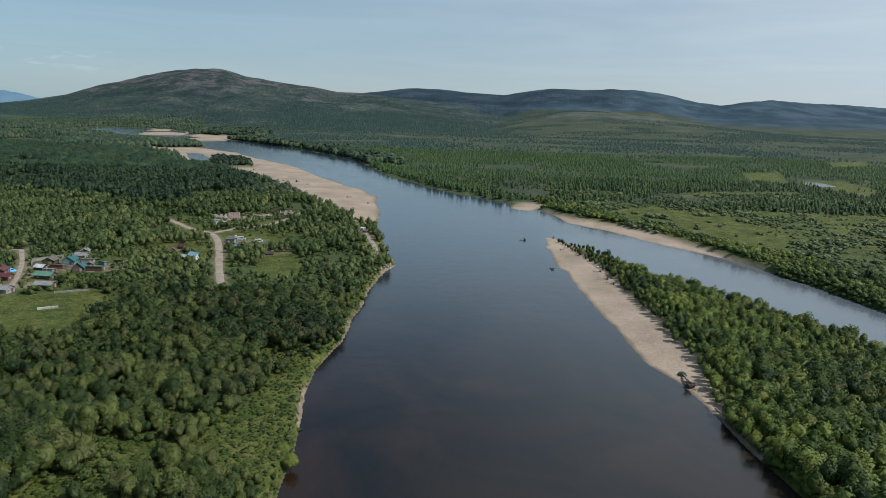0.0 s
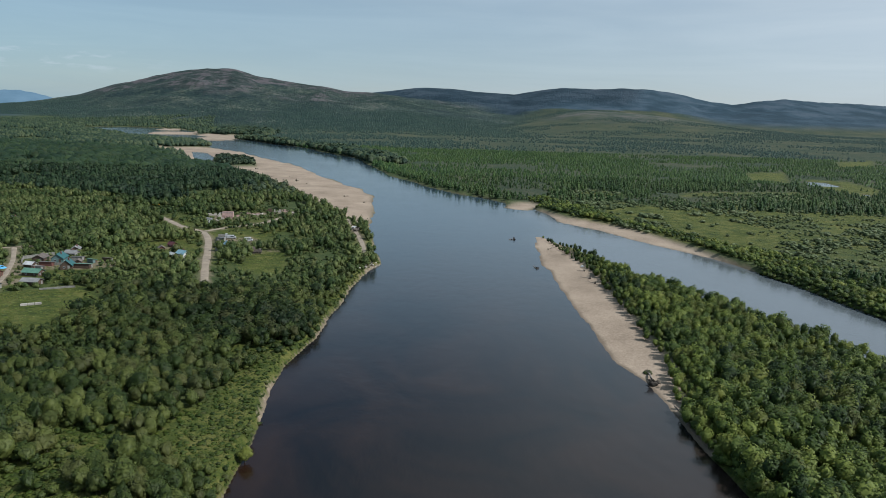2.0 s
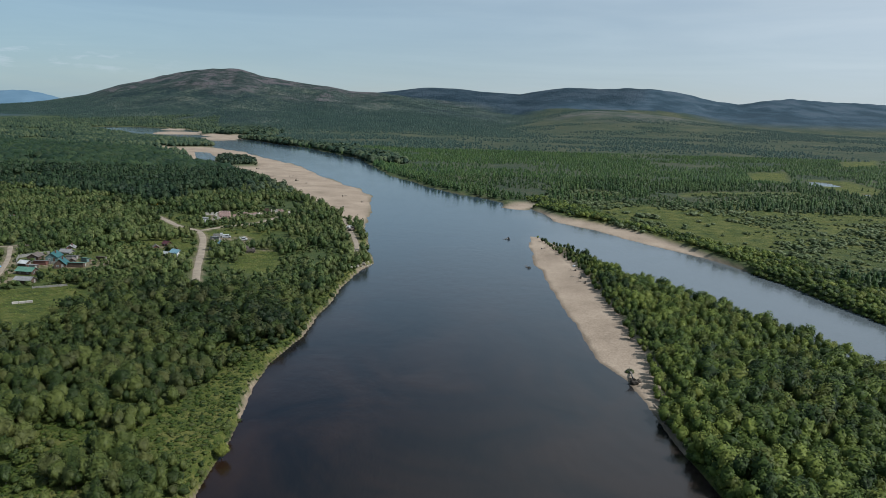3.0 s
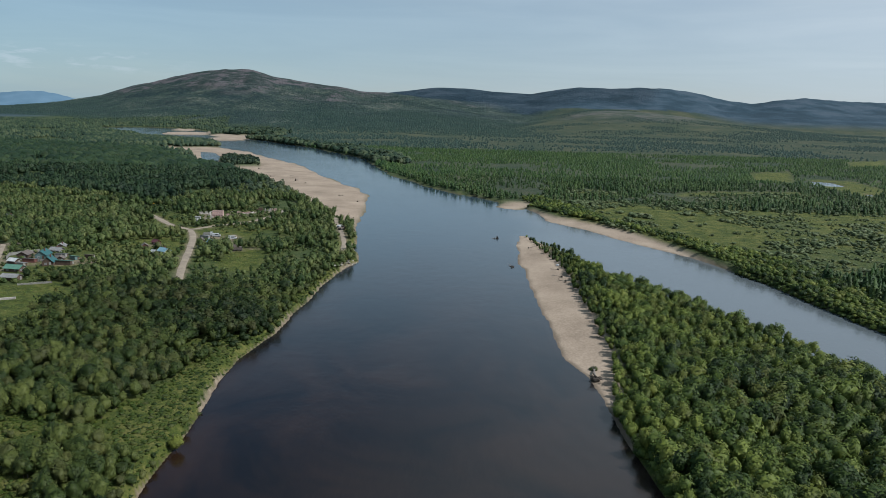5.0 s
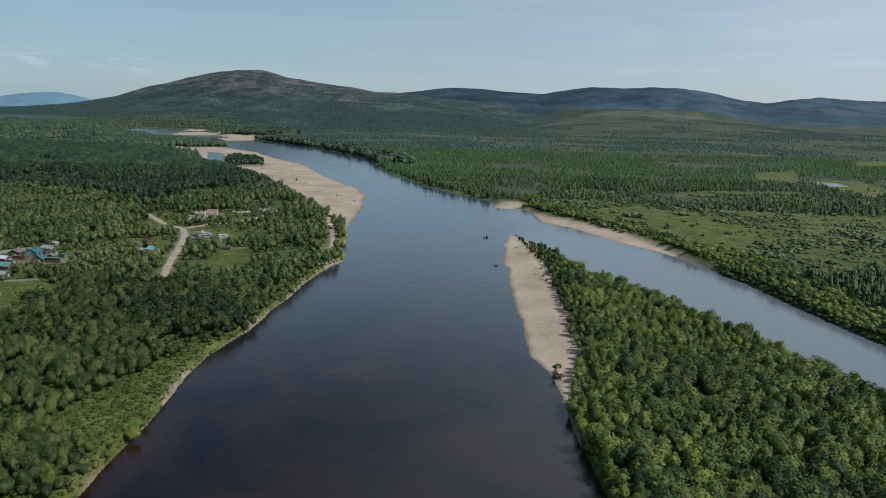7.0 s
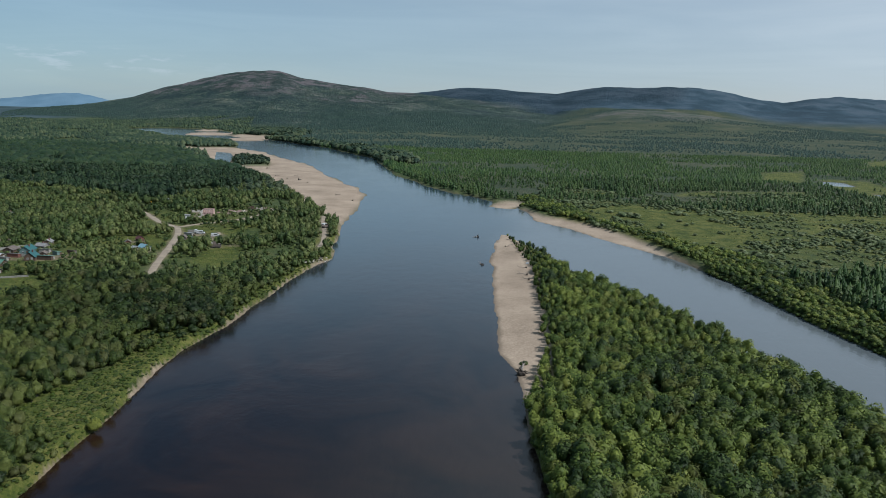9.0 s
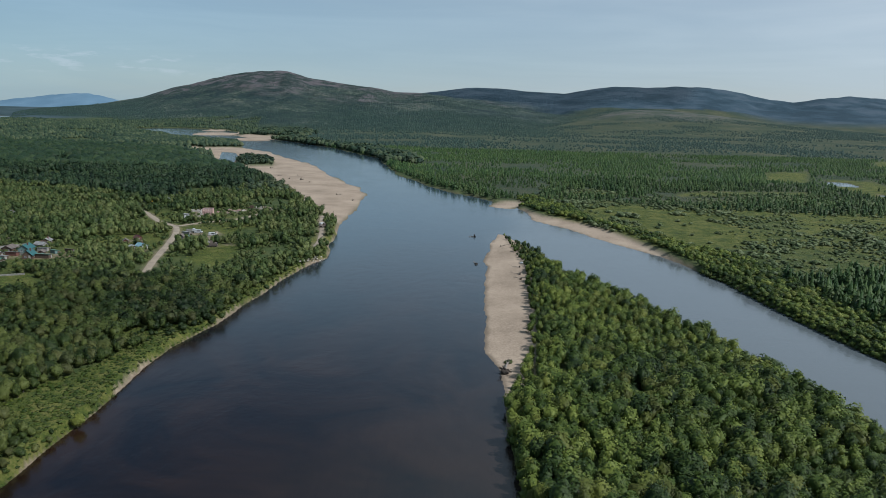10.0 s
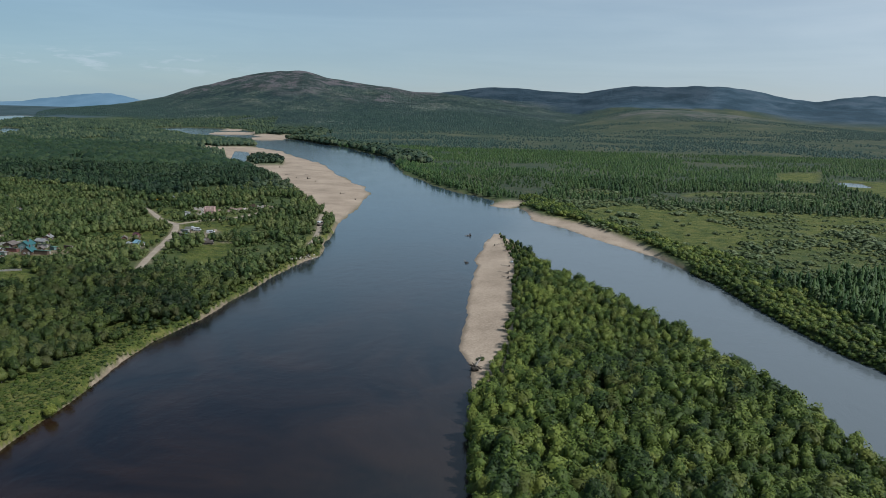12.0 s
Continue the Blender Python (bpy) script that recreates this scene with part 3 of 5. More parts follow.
# ---------------------------------------------------------------- trees
def cards(rng, centres, outward, size, flat=0.4, crisp=0.35):
    """Leaf sprays: one uneven triangle at each centre, roughly facing outward."""
    n = len(centres)
    nrm = outward + rng.normal(0, flat, (n, 3))
    nrm /= np.linalg.norm(nrm, axis=1)[:, None] + 1e-9
    side = np.cross(nrm, rng.normal(0, 1, (n, 3)))
    side /= np.linalg.norm(side, axis=1)[:, None] + 1e-9
    up = np.cross(nrm, side)
    s = size * rng.uniform(0.6, 1.4, (n, 1))
    v = np.stack([centres + side * s * .62, centres - side * s * .30 + up * s * .52, centres - side * s * .26 - up * s * .46], 1)
    out = outward / (np.linalg.norm(outward, axis=1)[:, None] + 1e-9) * (1.15 - crisp) + nrm * crisp
    return v.reshape(-1, 3), np.arange(3 * n).reshape(n, 3), np.repeat(out, 3, axis=0)


def join(*pieces):
    """Pieces (places, faces, normals) as one template."""
    vs, fs, ns, off = [], [], [], 0
    for v, f, n in pieces:
        vs.append(v), fs.append(f + off), ns.append(n)
        off += len(v)
    ns = np.concatenate(ns)
    return np.concatenate(vs), np.concatenate(fs), ns / (np.linalg.norm(ns, axis=1)[:, None] + 1e-9)


def ball(level):
    """Directions and faces of a round cage of 20 or 80 faces."""
    bm = bmesh.new()
    bmesh.ops.create_icosphere(bm, subdivisions=level, radius=1.0)
    bm.verts.ensure_lookup_table()
    v, f = np.array([p.co[:] for p in bm.verts]), np.array([[p.index for p in q.verts] for q in bm.faces])
    bm.free()
    return v, f


CAGES = {1: ball(1), 2: ball(2)}


def crown_broad(seed, count, size, lobes=9, width=0.36, low=0.03, cage=2, lump=0.46, heart=0.94, crisp=0.42):
    """A broadleaf crown 1 m high: a lumpy dome clothed in small leaf sprays that lie along it and stand out of it."""
    rng = np.random.default_rng(seed)
    k = np.arange(lobes) + 0.5
    up = 1 - 1.4 * k / lobes
    th = k * 2.39996 + rng.uniform(0, 6.3)
    ring = np.sqrt(np.clip(1 - up ** 2, 0, 1))
    lob = np.stack([ring * np.cos(th), ring * np.sin(th), up], -1) + rng.normal(0, .16, (lobes, 3))
    lob /= np.linalg.norm(lob, axis=1)[:, None]
    amp, sharp = lump * rng.uniform(.2, 1.25, lobes), 5.0 + lobes * .6

    def skin(way):
        pull = amp * np.exp(sharp * (way @ lob.T - 1))
        r = 0.70 + pull.sum(1)
        slope = (pull * sharp) @ lob
        slope -= way * (slope * way).sum(1)[:, None]
        return r, way * r[:, None] - slope * .8

    shape, mid = np.array([width, width, (1 - low) * .5]), np.array([0, 0, low + (1 - low) * .46])
    cv, cf = CAGES[cage]
    r, n = skin(cv)
    r = r * rng.uniform(.9, 1.05, len(r))
    core = (cv * (r * heart)[:, None] * shape + mid, cf, n / np.linalg.norm(n, axis=1)[:, None] + np.array([0, 0, .3]))
    way = rng.normal(0, 1, (count, 3)) + np.array([0, 0, .55])
    way /= np.linalg.norm(way, axis=1)[:, None]
    r, n = skin(way)
    n = n / np.linalg.norm(n, axis=1)[:, None] + np.array([0, 0, .3])
    leaf = cards(rng, way * (r * rng.uniform(.90, 1.07, count))[:, None] * shape + mid, n, size, 0.38, crisp)
    return join(core, leaf)


def crown_conifer(seed, count, size, width=0.2, low=0.1, tiers=5):
    """A needle crown 1 m high: ragged drooping whorls that narrow to the tip, with loose boughs between."""
    rng = np.random.default_rng(seed)
    v, f = [], []
    for k in range(tiers):
        base = low + (0.86 - low) * k / tiers
        w, o, n = width * (1.0 - base) * rng.uniform(0.85, 1.1), len(v), 7
        for s in range(n):
            a = 2 * math.pi * s / n + k
            q = w * rng.uniform(0.6, 1.15)
            v.append((q * math.cos(a), q * math.sin(a), base + rng.uniform(-.03, .02)))
        v.append((0, 0, min(base + 0.36, 1.0)))
        f += [(o + s, o + (s + 1) % n, o + n) for s in range(n)]
    h = low + (1 - low) * (1 - np.sqrt(rng.uniform(0.02, 1, count)))
    th = rng.uniform(0, 2 * np.pi, count)
    r = width * (1.02 - h) * rng.uniform(0.6, 1.1, count)
    c = np.stack([r * np.cos(th), r * np.sin(th), h], -1)
    way = np.stack([np.cos(th), np.sin(th), np.full(count, 0.7)], -1)
    v = np.array(v)
    nv = v * np.array([1, 1, 0]) / (np.linalg.norm(v[:, :2], axis=1)[:, None] + 1e-3) + np.array([0, 0, 0.9])
    return join((v, np.array(f), nv), cards(rng, c, way, size, 0.4))


def spire(sides, width, tiers=2):
    """A far conifer 1 m high: stacked ragged cones, as triangles doubled into quads."""
    v, f = [], []
    for k in range(tiers):
        base, top, w = 0.08 + 0.4 * k, (0.72 + 0.28 * k) if tiers > 1 else 1.0, width * (1 - 0.38 * k)
        o = len(v)
        for s in range(sides):
            a = 2 * math.pi * (s + 0.5 * k) / sides
            q = w * (1.0 if s % 2 else 0.72)
            v.append((q * math.cos(a), q * math.sin(a), base + (0.05 if s % 2 else 0.0)))
        v.append((0, 0, top))
        for s in range(sides):
            f.append((o + s, o + (s + 1) % sides, o + sides))
    v = np.array(v)
    nv = v * np.array([1, 1, 0]) / (np.linalg.norm(v[:, :2], axis=1)[:, None] + 1e-3) + np.array([0, 0, 0.9])
    return v, np.array(f), nv / np.linalg.norm(nv, axis=1)[:, None]


def puff(seed, sides=5):
    """A far broadleaf crown 1 m high: a small uneven faceted dome."""
    rng = np.random.default_rng(seed)
    v, f = [], []
    for z, w in ((0.1, 0.26), (0.45, 0.40), (0.8, 0.26)):
        for s in range(sides):
            a = 2 * math.pi * s / sides + z
            q = w * rng.uniform(0.7, 1.2)
            v.append((q * math.cos(a), q * math.sin(a), z + rng.uniform(-.07, .07)))
    v.append((0, 0, 1.0))
    for k in range(2):
        for s in range(sides):
            a, b = k * sides + s, k * sides + (s + 1) % sides
            f += [(a, b, b + sides), (a, b + sides, a + sides)]
    f += [(2 * sides + s, 2 * sides + (s + 1) % sides, 3 * sides) for s in range(sides)]
    v = np.array(v)
    nv = (v - np.array([0, 0, 0.2])) * np.array([1, 1, 1.1])
    return v, np.array(f), nv / np.linalg.norm(nv, axis=1)[:, None]


def leafy_puff(seed, count=12):
    """The same dome with leaf clumps standing out of it."""
    rng = np.random.default_rng(seed)
    v, f, n = puff(seed)
    way = rng.normal(0, 1, (count, 3)) + np.array([0, 0, 0.5])
    way /= np.linalg.norm(way, axis=1)[:, None]
    return join((v * np.array([.85, .85, .9]), f, n), cards(rng, way * np.array([.38, .38, .42]) + np.array([0, 0, .48]), way, 0.34, 0.5))


def stand(name, label, category, mat, templates, places, heights, girth, seed):
    """A wood as one piece of 'stuff': each place takes a turned, scaled template."""
    rng = np.random.default_rng(seed)
    n = len(places)
    which = rng.integers(0, len(templates), n)
    vs, fs, ts, ns, off = [], [], [], [], 0
    for k, (tv, tf, tn) in enumerate(templates):
        idx = np.nonzero(which == k)[0]
        if not len(idx):
            continue
        a = rng.uniform(0, 2 * np.pi, len(idx))
        g = heights[idx] * girth * rng.uniform(0.8, 1.25, len(idx))
        ca, sa = np.cos(a)[:, None], np.sin(a)[:, None]
        lean = rng.normal(0, .06, (len(idx), 2)) * heights[idx][:, None]
        px = (tv[None, :, 0] * ca - tv[None, :, 1] * sa) * g[:, None] + places[idx, 0][:, None] + lean[:, :1] * tv[None, :, 2]
        py = (tv[None, :, 0] * sa + tv[None, :, 1] * ca) * g[:, None] * rng.uniform(.8, 1.2, (len(idx), 1)) + places[idx, 1][:, None] + lean[:, 1:] * tv[None, :, 2]
        pz = tv[None, :, 2] * heights[idx][:, None] + places[idx, 2][:, None]
        vs.append(np.stack([px, py, pz], -1).reshape(-1, 3))
        fs.append((tf[None] + (np.arange(len(idx)) * len(tv))[:, None, None]).reshape(-1, tf.shape[1]) + off)
        ns.append(np.stack([tn[None, :, 0] * ca - tn[None, :, 1] * sa, tn[None, :, 0] * sa + tn[None, :, 1] * ca, np.repeat(tn[None, :, 2], len(idx), 0)], -1).reshape(-1, 3))
        ts.append(np.repeat(rng.uniform(0, 1, len(idx)), len(tv)))
        off += len(idx) * len(tv)
    me = array_mesh(name, np.concatenate(vs), np.concatenate(fs), mat, True, np.concatenate(ns), tint=np.concatenate(ts))
    return tagged(new(name, me), label, category, kind="stuff")


def scatter(x0, x1, y0, y1, step, seed):
    """Jittered places over a rectangle, kept to the wedge of land along the flight."""
    rng = np.random.default_rng(seed)
    gx, gy = np.meshgrid(np.arange(x0, x1, step), np.arange(y0, y1, step))
    x = gx.ravel() + rng.uniform(-.5, .5, gx.size) * step
    y = gy.ravel() + rng.uniform(-.5, .5, gx.size) * step
    keep = (x > np.minimum(-0.66 * y, 90 - 0.87 * (y + 12)) - 25) & (x < np.maximum(0.66 * y, 90 + 0.49 * (y + 12)) + 25)
    return x[keep], y[keep], rng


def clear_of(x, y, sd, dry=0.5):
    """True where nothing keeps a tree away: no water, sand, meadow, road or yard."""
    ok = (sd > dry) & (sand_cover(x, y, sd) < 0.3)
    for poly in MEADOWS:
        ok &= region(x, y, poly, 2.0) < 0.5
    for line, half in ROADS:
        ok &= seg_distance(x, y, line) > half + 1.6
    for hx, hy, hr in YARDS:
        ok &= np.hypot(x - hx, y - hy) > hr
    town = np.hypot((x + 172) / 27, (y - 286) / 44)
    ok &= (town > 1) | (vnoise(x * 3.1, y * 3.1, 7) > 0.86)
    return ok


YARDS = [(-167, 299, 9), (-159, 300, 8), (-170, 284, 8), (-187, 283, 9), (-171, 258, 8), (-163, 272, 7), (-124, 332, 8), (-139, 344, 6), (-137, 355, 6),
             (-140, 448, 11), (-142, 417, 6), (-119, 378, 9), (-109, 359, 9), (-185, 311, 8), (-148, 296, 7), (-100, 370, 12), (-90, 399, 8), (-110, 438, 12)]


def at_ground(x, y):
    return np.stack([x, y, land_height(x, y) - 0.15], -1)


def island_side(x, y):
    return inside(x, y, ISLAND)


def east_line(y):
    return np.interp(y, [-900, 144, 212, 237, 261, 292, 335, 368, 406, 463, 502, 560, 703, 870, 1015, 1106, 1278, 1498, 2600], [240, 230, 210, 201, 195, 189, 179, 169, 146, 114, 90, 84, -16, -85, -128, -173, -275, -480, -700])


PINES = [(-336, 559), (-204, 501), (-164, 635), (-228, 737), (-316, 835), (-432, 1014), (-665, 1089), (-1086, 1173), (-1158, 799)]
BROAD_NEAR = [crown_broad(s, 470, 0.058, 11, w, heart=.9) for s, w in ((11, .30), (12, .38), (13, .34), (14, .42), (15, .33))]
BROAD_NEXT = [crown_broad(s, 200, 0.085, 9, w, cage=1) for s, w in ((16, .32), (17, .40), (18, .36), (19, .30))]
BROAD_MID = [crown_broad(s, 64, 0.135, 6, 0.38, cage=1, heart=.93, crisp=.35) for s in (21, 22, 23, 24)]
BUSH_MID = [crown_broad(s, 48, 0.15, 4, 0.52, 0.0, 1, heart=.92, crisp=.35) for s in (31, 32, 33)]
BUSH_NEAR = [crown_broad(s, 84, 0.13, 5, 0.56, 0.0, 1) for s in (37, 38, 39)]
CONE_MID = [crown_conifer(s, 40, 0.19, 0.24) for s in (41, 42, 43)]
PUFFS = [puff(s) for s in (51, 52, 53, 54)]
LEAFY = [leafy_puff(s, 18) for s in (55, 56, 57, 58)]
SPIRES = [spire(6, 0.2), spire(5, 0.16), spire(6, 0.24)]

# woods of the west bank, near part
x, y, rng = scatter(-330, -20, 95, 270, 3.0, 61)
sd = shore(x, y)
k = clear_of(x, y, sd) & (x < 0) & (sd > 1.2) & (fnoise(x, y, 24, 3) > np.interp(y, [120, 190], [.24, .33]) + 0.10 * smooth(9 - sd, 0, 7))
x, y = x[k], y[k]
hgt = rng.uniform(3.4, 7.6, len(x)) * np.where((x < -118) & (y > 190), .66, 1.0) * (0.45 + 0.6 * fnoise(x, y, 40, 2) + .5 * vnoise(x, y, 9)) * np.interp(shore(x, y), [1, 10], [0.55, 1])
one = (y < 185) & (x > -110)
one[np.nonzero(one)[0][300:]] = False
BIRCHES = (at_ground(x[one], y[one]), hgt[one])
stand("birch_wood", "mixed birch and willow wood on the river bank", "trees", LEAF_BIRCH, BROAD_NEAR, at_ground(x[~one & (y < 185)], y[~one & (y < 185)]), hgt[~one & (y < 185)], 0.98, 1)
stand("birch_wood", "mixed birch and willow wood farther up the bank", "trees", LEAF_BIRCH, BROAD_NEXT, at_ground(x[y >= 185], y[y >= 185]), hgt[y >= 185], 0.98, 15)

# island wood
x, y, rng = scatter(60, 200, 92, 440, 2.9, 62)
sd = shore(x, y)
k = island_side(x, y) & (sd > np.where(y < 178, 0.6, 2.0))
k &= x > np.interp(y, [118, 150, 165, 180, 195, 209, 264, 338, 431], [79, 75, 74.5, 78.5, 82, 83, 84, 83, 70])
x, y = x[k], y[k]
edge = x - np.interp(y, [118, 150, 165, 180, 195, 209, 264, 338, 431], [79, 75, 74.5, 78.5, 82, 83, 84, 83, 73])
hgt = rng.uniform(3.4, 6.8, len(x)) * np.interp(edge, [0, 10], [0.7, 1]) * np.interp(y, [100, 330, 430], [1.1, 0.95, 0.65]) * (0.5 + 0.55 * fnoise(x, y, 26, 2) + .45 * vnoise(x, y, 7))
one = y < 250
one[np.nonzero(one)[0][300:]] = False
WILLOWS = (at_ground(x[one], y[one]), hgt[one])
stand("willow_wood", "dense bright green willow wood covering the island", "trees", LEAF_WILLOW, BROAD_NEXT, at_ground(x[~one], y[~one]), hgt[~one], 0.9, 2)

# west bank, middle distance
x, y, rng = scatter(-520, -20, 270, 620, 4.1, 63)
sd = shore(x, y)
dens = 0.35 + 0.15 * smooth(80 - np.hypot(x + 125, (y - 395) * .8), 0, 40)
k = clear_of(x, y, sd) & (x < np.interp(y, [270, 342, 450, 640], [-33, -27, -42, -75])) & (fnoise(x, y, 22, 3) > dens) & ~inside(x, y, PINES)
x, y = x[k], y[k]
hgt = rng.uniform(3.2, 7.0, len(x)) * np.where((np.abs(x + 76) < 22) & (y > 262) & (y < 312), .55, 1.0) * np.where((x < -118) & (y < 330), .7, 1.0) * (0.7 + 0.6 * fnoise(x, y, 45, 2))
stand("village_wood", "birch and alder thickets round the village gardens", "trees", LEAF_GARDEN, BROAD_MID, at_ground(x, y), hgt, 0.85, 3)

# dark pines
x, y, rng = scatter(-1200, -100, 490, 1300, 5.6, 64)
sd = shore(x, y)
k = inside(x, y, PINES) & clear_of(x, y, sd) & (fnoise(x, y, 60, 3) > 0.34)
x, y = x[k], y[k]
hgt = rng.uniform(6.5, 11, len(x))
near = y < 720
stand("pine_wood", "dark green pine wood beyond the village", "trees", LEAF_PINE, CONE_MID + [crown_broad(s, 40, 0.12, 5, 0.26, cage=1) for s in (47, 48)], at_ground(x[near], y[near]), hgt[near], 1.35, 4)
stand("pine_wood", "dark green pine wood towards the upper river", "trees", LEAF_PINE, SPIRES + PUFFS[:2], at_ground(x[~near], y[~near]), hgt[~near], 1.7, 5)

# west flats beyond: rounded woods up to the foot of the mountain
x, y, rng = scatter(-2300, -60, 560, 2300, 8.2, 65)
sd = shore(x, y)
k = (x < np.interp(y, [560, 700, 1000, 1500, 2300], [-90, -190, -380, -540, -800])) & ~inside(x, y, PINES) & clear_of(x, y, sd) & (fnoise(x, y, 120, 3) > 0.27)
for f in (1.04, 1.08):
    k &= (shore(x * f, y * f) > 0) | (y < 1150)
x, y = x[k], y[k]
near = y < 850
hgt = rng.uniform(4, 8.5, len(x)) * (.7 + .6 * vnoise(x, y, 60))
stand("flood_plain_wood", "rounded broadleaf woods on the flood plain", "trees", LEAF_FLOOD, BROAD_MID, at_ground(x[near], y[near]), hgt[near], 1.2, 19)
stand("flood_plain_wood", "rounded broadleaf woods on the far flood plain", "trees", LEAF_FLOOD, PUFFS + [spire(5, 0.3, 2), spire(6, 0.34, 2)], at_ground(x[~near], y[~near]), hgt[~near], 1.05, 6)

# thicket along the right channel
x, y, rng = scatter(80, 330, 150, 640, 2.7, 66)
sd = shore(x, y)
e = x - east_line(y)
k = clear_of(x, y, sd, -.5) & ~island_side(x, y) & ((seg_distance(x, y, SPIT_SAND, True) > 3.5) | (y < 350)) & (e > -6) & (e < 30 + 20 * fnoise(x, y, 40, 2)) & (sd > -0.5)
x, y = x[k], y[k]
stand("bank_thicket", "low dense willow thicket along the right channel", "bushes", LEAF_WILLOW, BUSH_MID, at_ground(x, y), rng.uniform(2.0, 4.2, len(x)) * np.interp(shore(x, y), [.5, 9], [.7, 1]) * (.6 + .8 * vnoise(x, y, 12)), 1.1, 7)

x, y, rng = scatter(160, 260, 140, 350, 1.5, 84)
sd = shore(x, y)
k = (sd > -.6) & (sd < 3.4) & (x > east_line(y) - 8) & ~island_side(x, y)
x, y = x[k], y[k]
stand("slope_bushes", "willow bushes hanging over the side channel's bank", "bushes", LEAF_WILLOW, BUSH_MID, at_ground(x, y), rng.uniform(1.0, 2.4, len(x)), 1.4, 27)

# meadow shrubs on the east flats
x, y, rng = scatter(100, 620, 200, 700, 3.8, 67)
sd = shore(x, y)
clump = .55 * fnoise(x, y, 46, 3) + .45 * vnoise(x, y, 9)
k = (sd > 3) & (x - east_line(y) > 22) & (clump + rng.uniform(-.05, .05, len(x)) > 0.415 + 0.22 * region(x, y, MEADOWS[0], 8.0))
x, y, clump = x[k], y[k], clump[k]
grown = .55 + 3.2 * np.clip(clump - .42, 0, .4)
near = y < 360
stand("meadow_shrubs", "grey-green shrubs scattered over the wet meadow", "bushes", LEAF_SHRUB, BUSH_MID, at_ground(x[near], y[near]), rng.uniform(.9, 2.4, near.sum()) * grown[near], 1.6, 8)
stand("meadow_shrubs", "grey-green shrubs spread over the far meadow", "bushes", LEAF_SHRUB, LEAFY, at_ground(x[~near], y[~near]), rng.uniform(.7, 2.2, (~near).sum()) * grown[~near], 2.3, 18)

# larch wood by the right channel and over the east plain
x, y, rng = scatter(150, 420, 150, 400, 3.3, 68)
sd = shore(x, y)
k = clear_of(x, y, sd) & (x - east_line(y) > 26) & (y < 345 - 0.12 * (x - 200) + 30 * (fnoise(x, y, 40, 3) - .5)) & (fnoise(x, y, 30, 3) > .35)
x, y = x[k], y[k]
stand("larch_wood", "young larch wood beside the right channel", "trees", LEAF_LARCH, CONE_MID, at_ground(x, y), rng.uniform(5.5, 10, len(x)), 1.15, 9)

x, y, rng = scatter(-420, 1000, 560, 1300, 5.3, 69)
sd = shore(x, y)
e = x - east_line(y)
wooded = fnoise(x + 900, y * 1.5, 130, 4) + rng.uniform(-.16, .16, len(x)) + 0.22 * smooth(60 - e, 0, 50)
wooded += .3 * np.max([region(x, y, g, 8.0) for g in GROVES], axis=0) - .5 * np.max([region(x, y, g, 4.0) for g in GLADES], axis=0)
k = clear_of(x, y, sd) & (e > 1) & (y > np.interp(x, [90, 146, 187, 229, 316, 600], [598, 600, 584, 568, 556, 556]) + 24 * (fnoise(x, y, 40, 3) - .5)) & (wooded > 0.40)
x, y = x[k], y[k]
near = y < 800
tall = 1 + .55 * smooth(40 - (x - east_line(y)), 0, 35) + .3 * np.max([region(x, y, g, 8.0) for g in GROVES], axis=0)
stand("larch_plain", "larch wood on the boggy plain across the river", "trees", LEAF_LARCH, [crown_conifer(s, 14, 0.2, 0.22, tiers=4) for s in (44, 45, 46)],
      at_ground(x[near], y[near]), (rng.uniform(2.4, 5.4, len(x)) * tall)[near], 1.5, 10)
stand("larch_plain", "larch wood fading over the boggy plain", "trees", LEAF_LARCH, SPIRES, at_ground(x[~near], y[~near]), (rng.uniform(2.4, 5.0, len(x)) * tall)[~near], 2.2, 11)

x, y, rng = scatter(-900, 1900, 1300, 2900, 11.0, 70)
sd = shore(x, y)
k = clear_of(x, y, sd) & (x - east_line(y) > 8) & (fnoise(x + 900, y * 1.5, 180, 4) + rng.uniform(-.12, .12, len(x)) + 0.2 * smooth(200 - x, 0, 500) > 0.50 + .12 * (np.hypot((x - 640) / 420, (y - 3100) / 900) < 1))
x, y = x[k], y[k]
stand("far_larch_wood", "sparse larch wood far across the plain", "trees", LEAF_HAZED_TAIGA, [spire(4, 0.3, 1), spire(5, 0.26, 1)], at_ground(x, y), rng.uniform(3, 5.2, len(x)), 2.6, 12)

# herbs and grass tufts of the near bank and the glades
def tuft(seed, count):
    rng = np.random.default_rng(seed)
    c = np.stack([rng.normal(0, .55, count), rng.normal(0, .55, count), rng.uniform(.1, .7, count)], -1)
    way = np.stack([rng.normal(0, .6, count), rng.normal(0, .6, count), np.ones(count)], -1)
    return join(cards(rng, c, way, 0.5, 0.5))


x, y, rng = scatter(-175, -20, 95, 360, 1.35, 71)
x2, y2, _r = scatter(70, 215, 95, 190, 1.9, 75)
sd2 = shore(x2, y2)
k2 = (sd2 > .3) & (sd2 < 7) & (sand_cover(x2, y2, sd2) < .5)
sd = shore(x, y)
glade = region(x, y, MEADOWS[3], 2.0)
k = (x < 0) & (sd > 0.2) & (sand_cover(x, y, sd) < .5) & ((glade > .4) | (sd < 14) | ((y < 215) & (x > -150) & (fnoise(x, y, 24, 3) < .36))) & (y < 260 + 100 * (sd < 9))
x, y = np.concatenate([x[k], x2[k2]]), np.concatenate([y[k], y2[k2]])
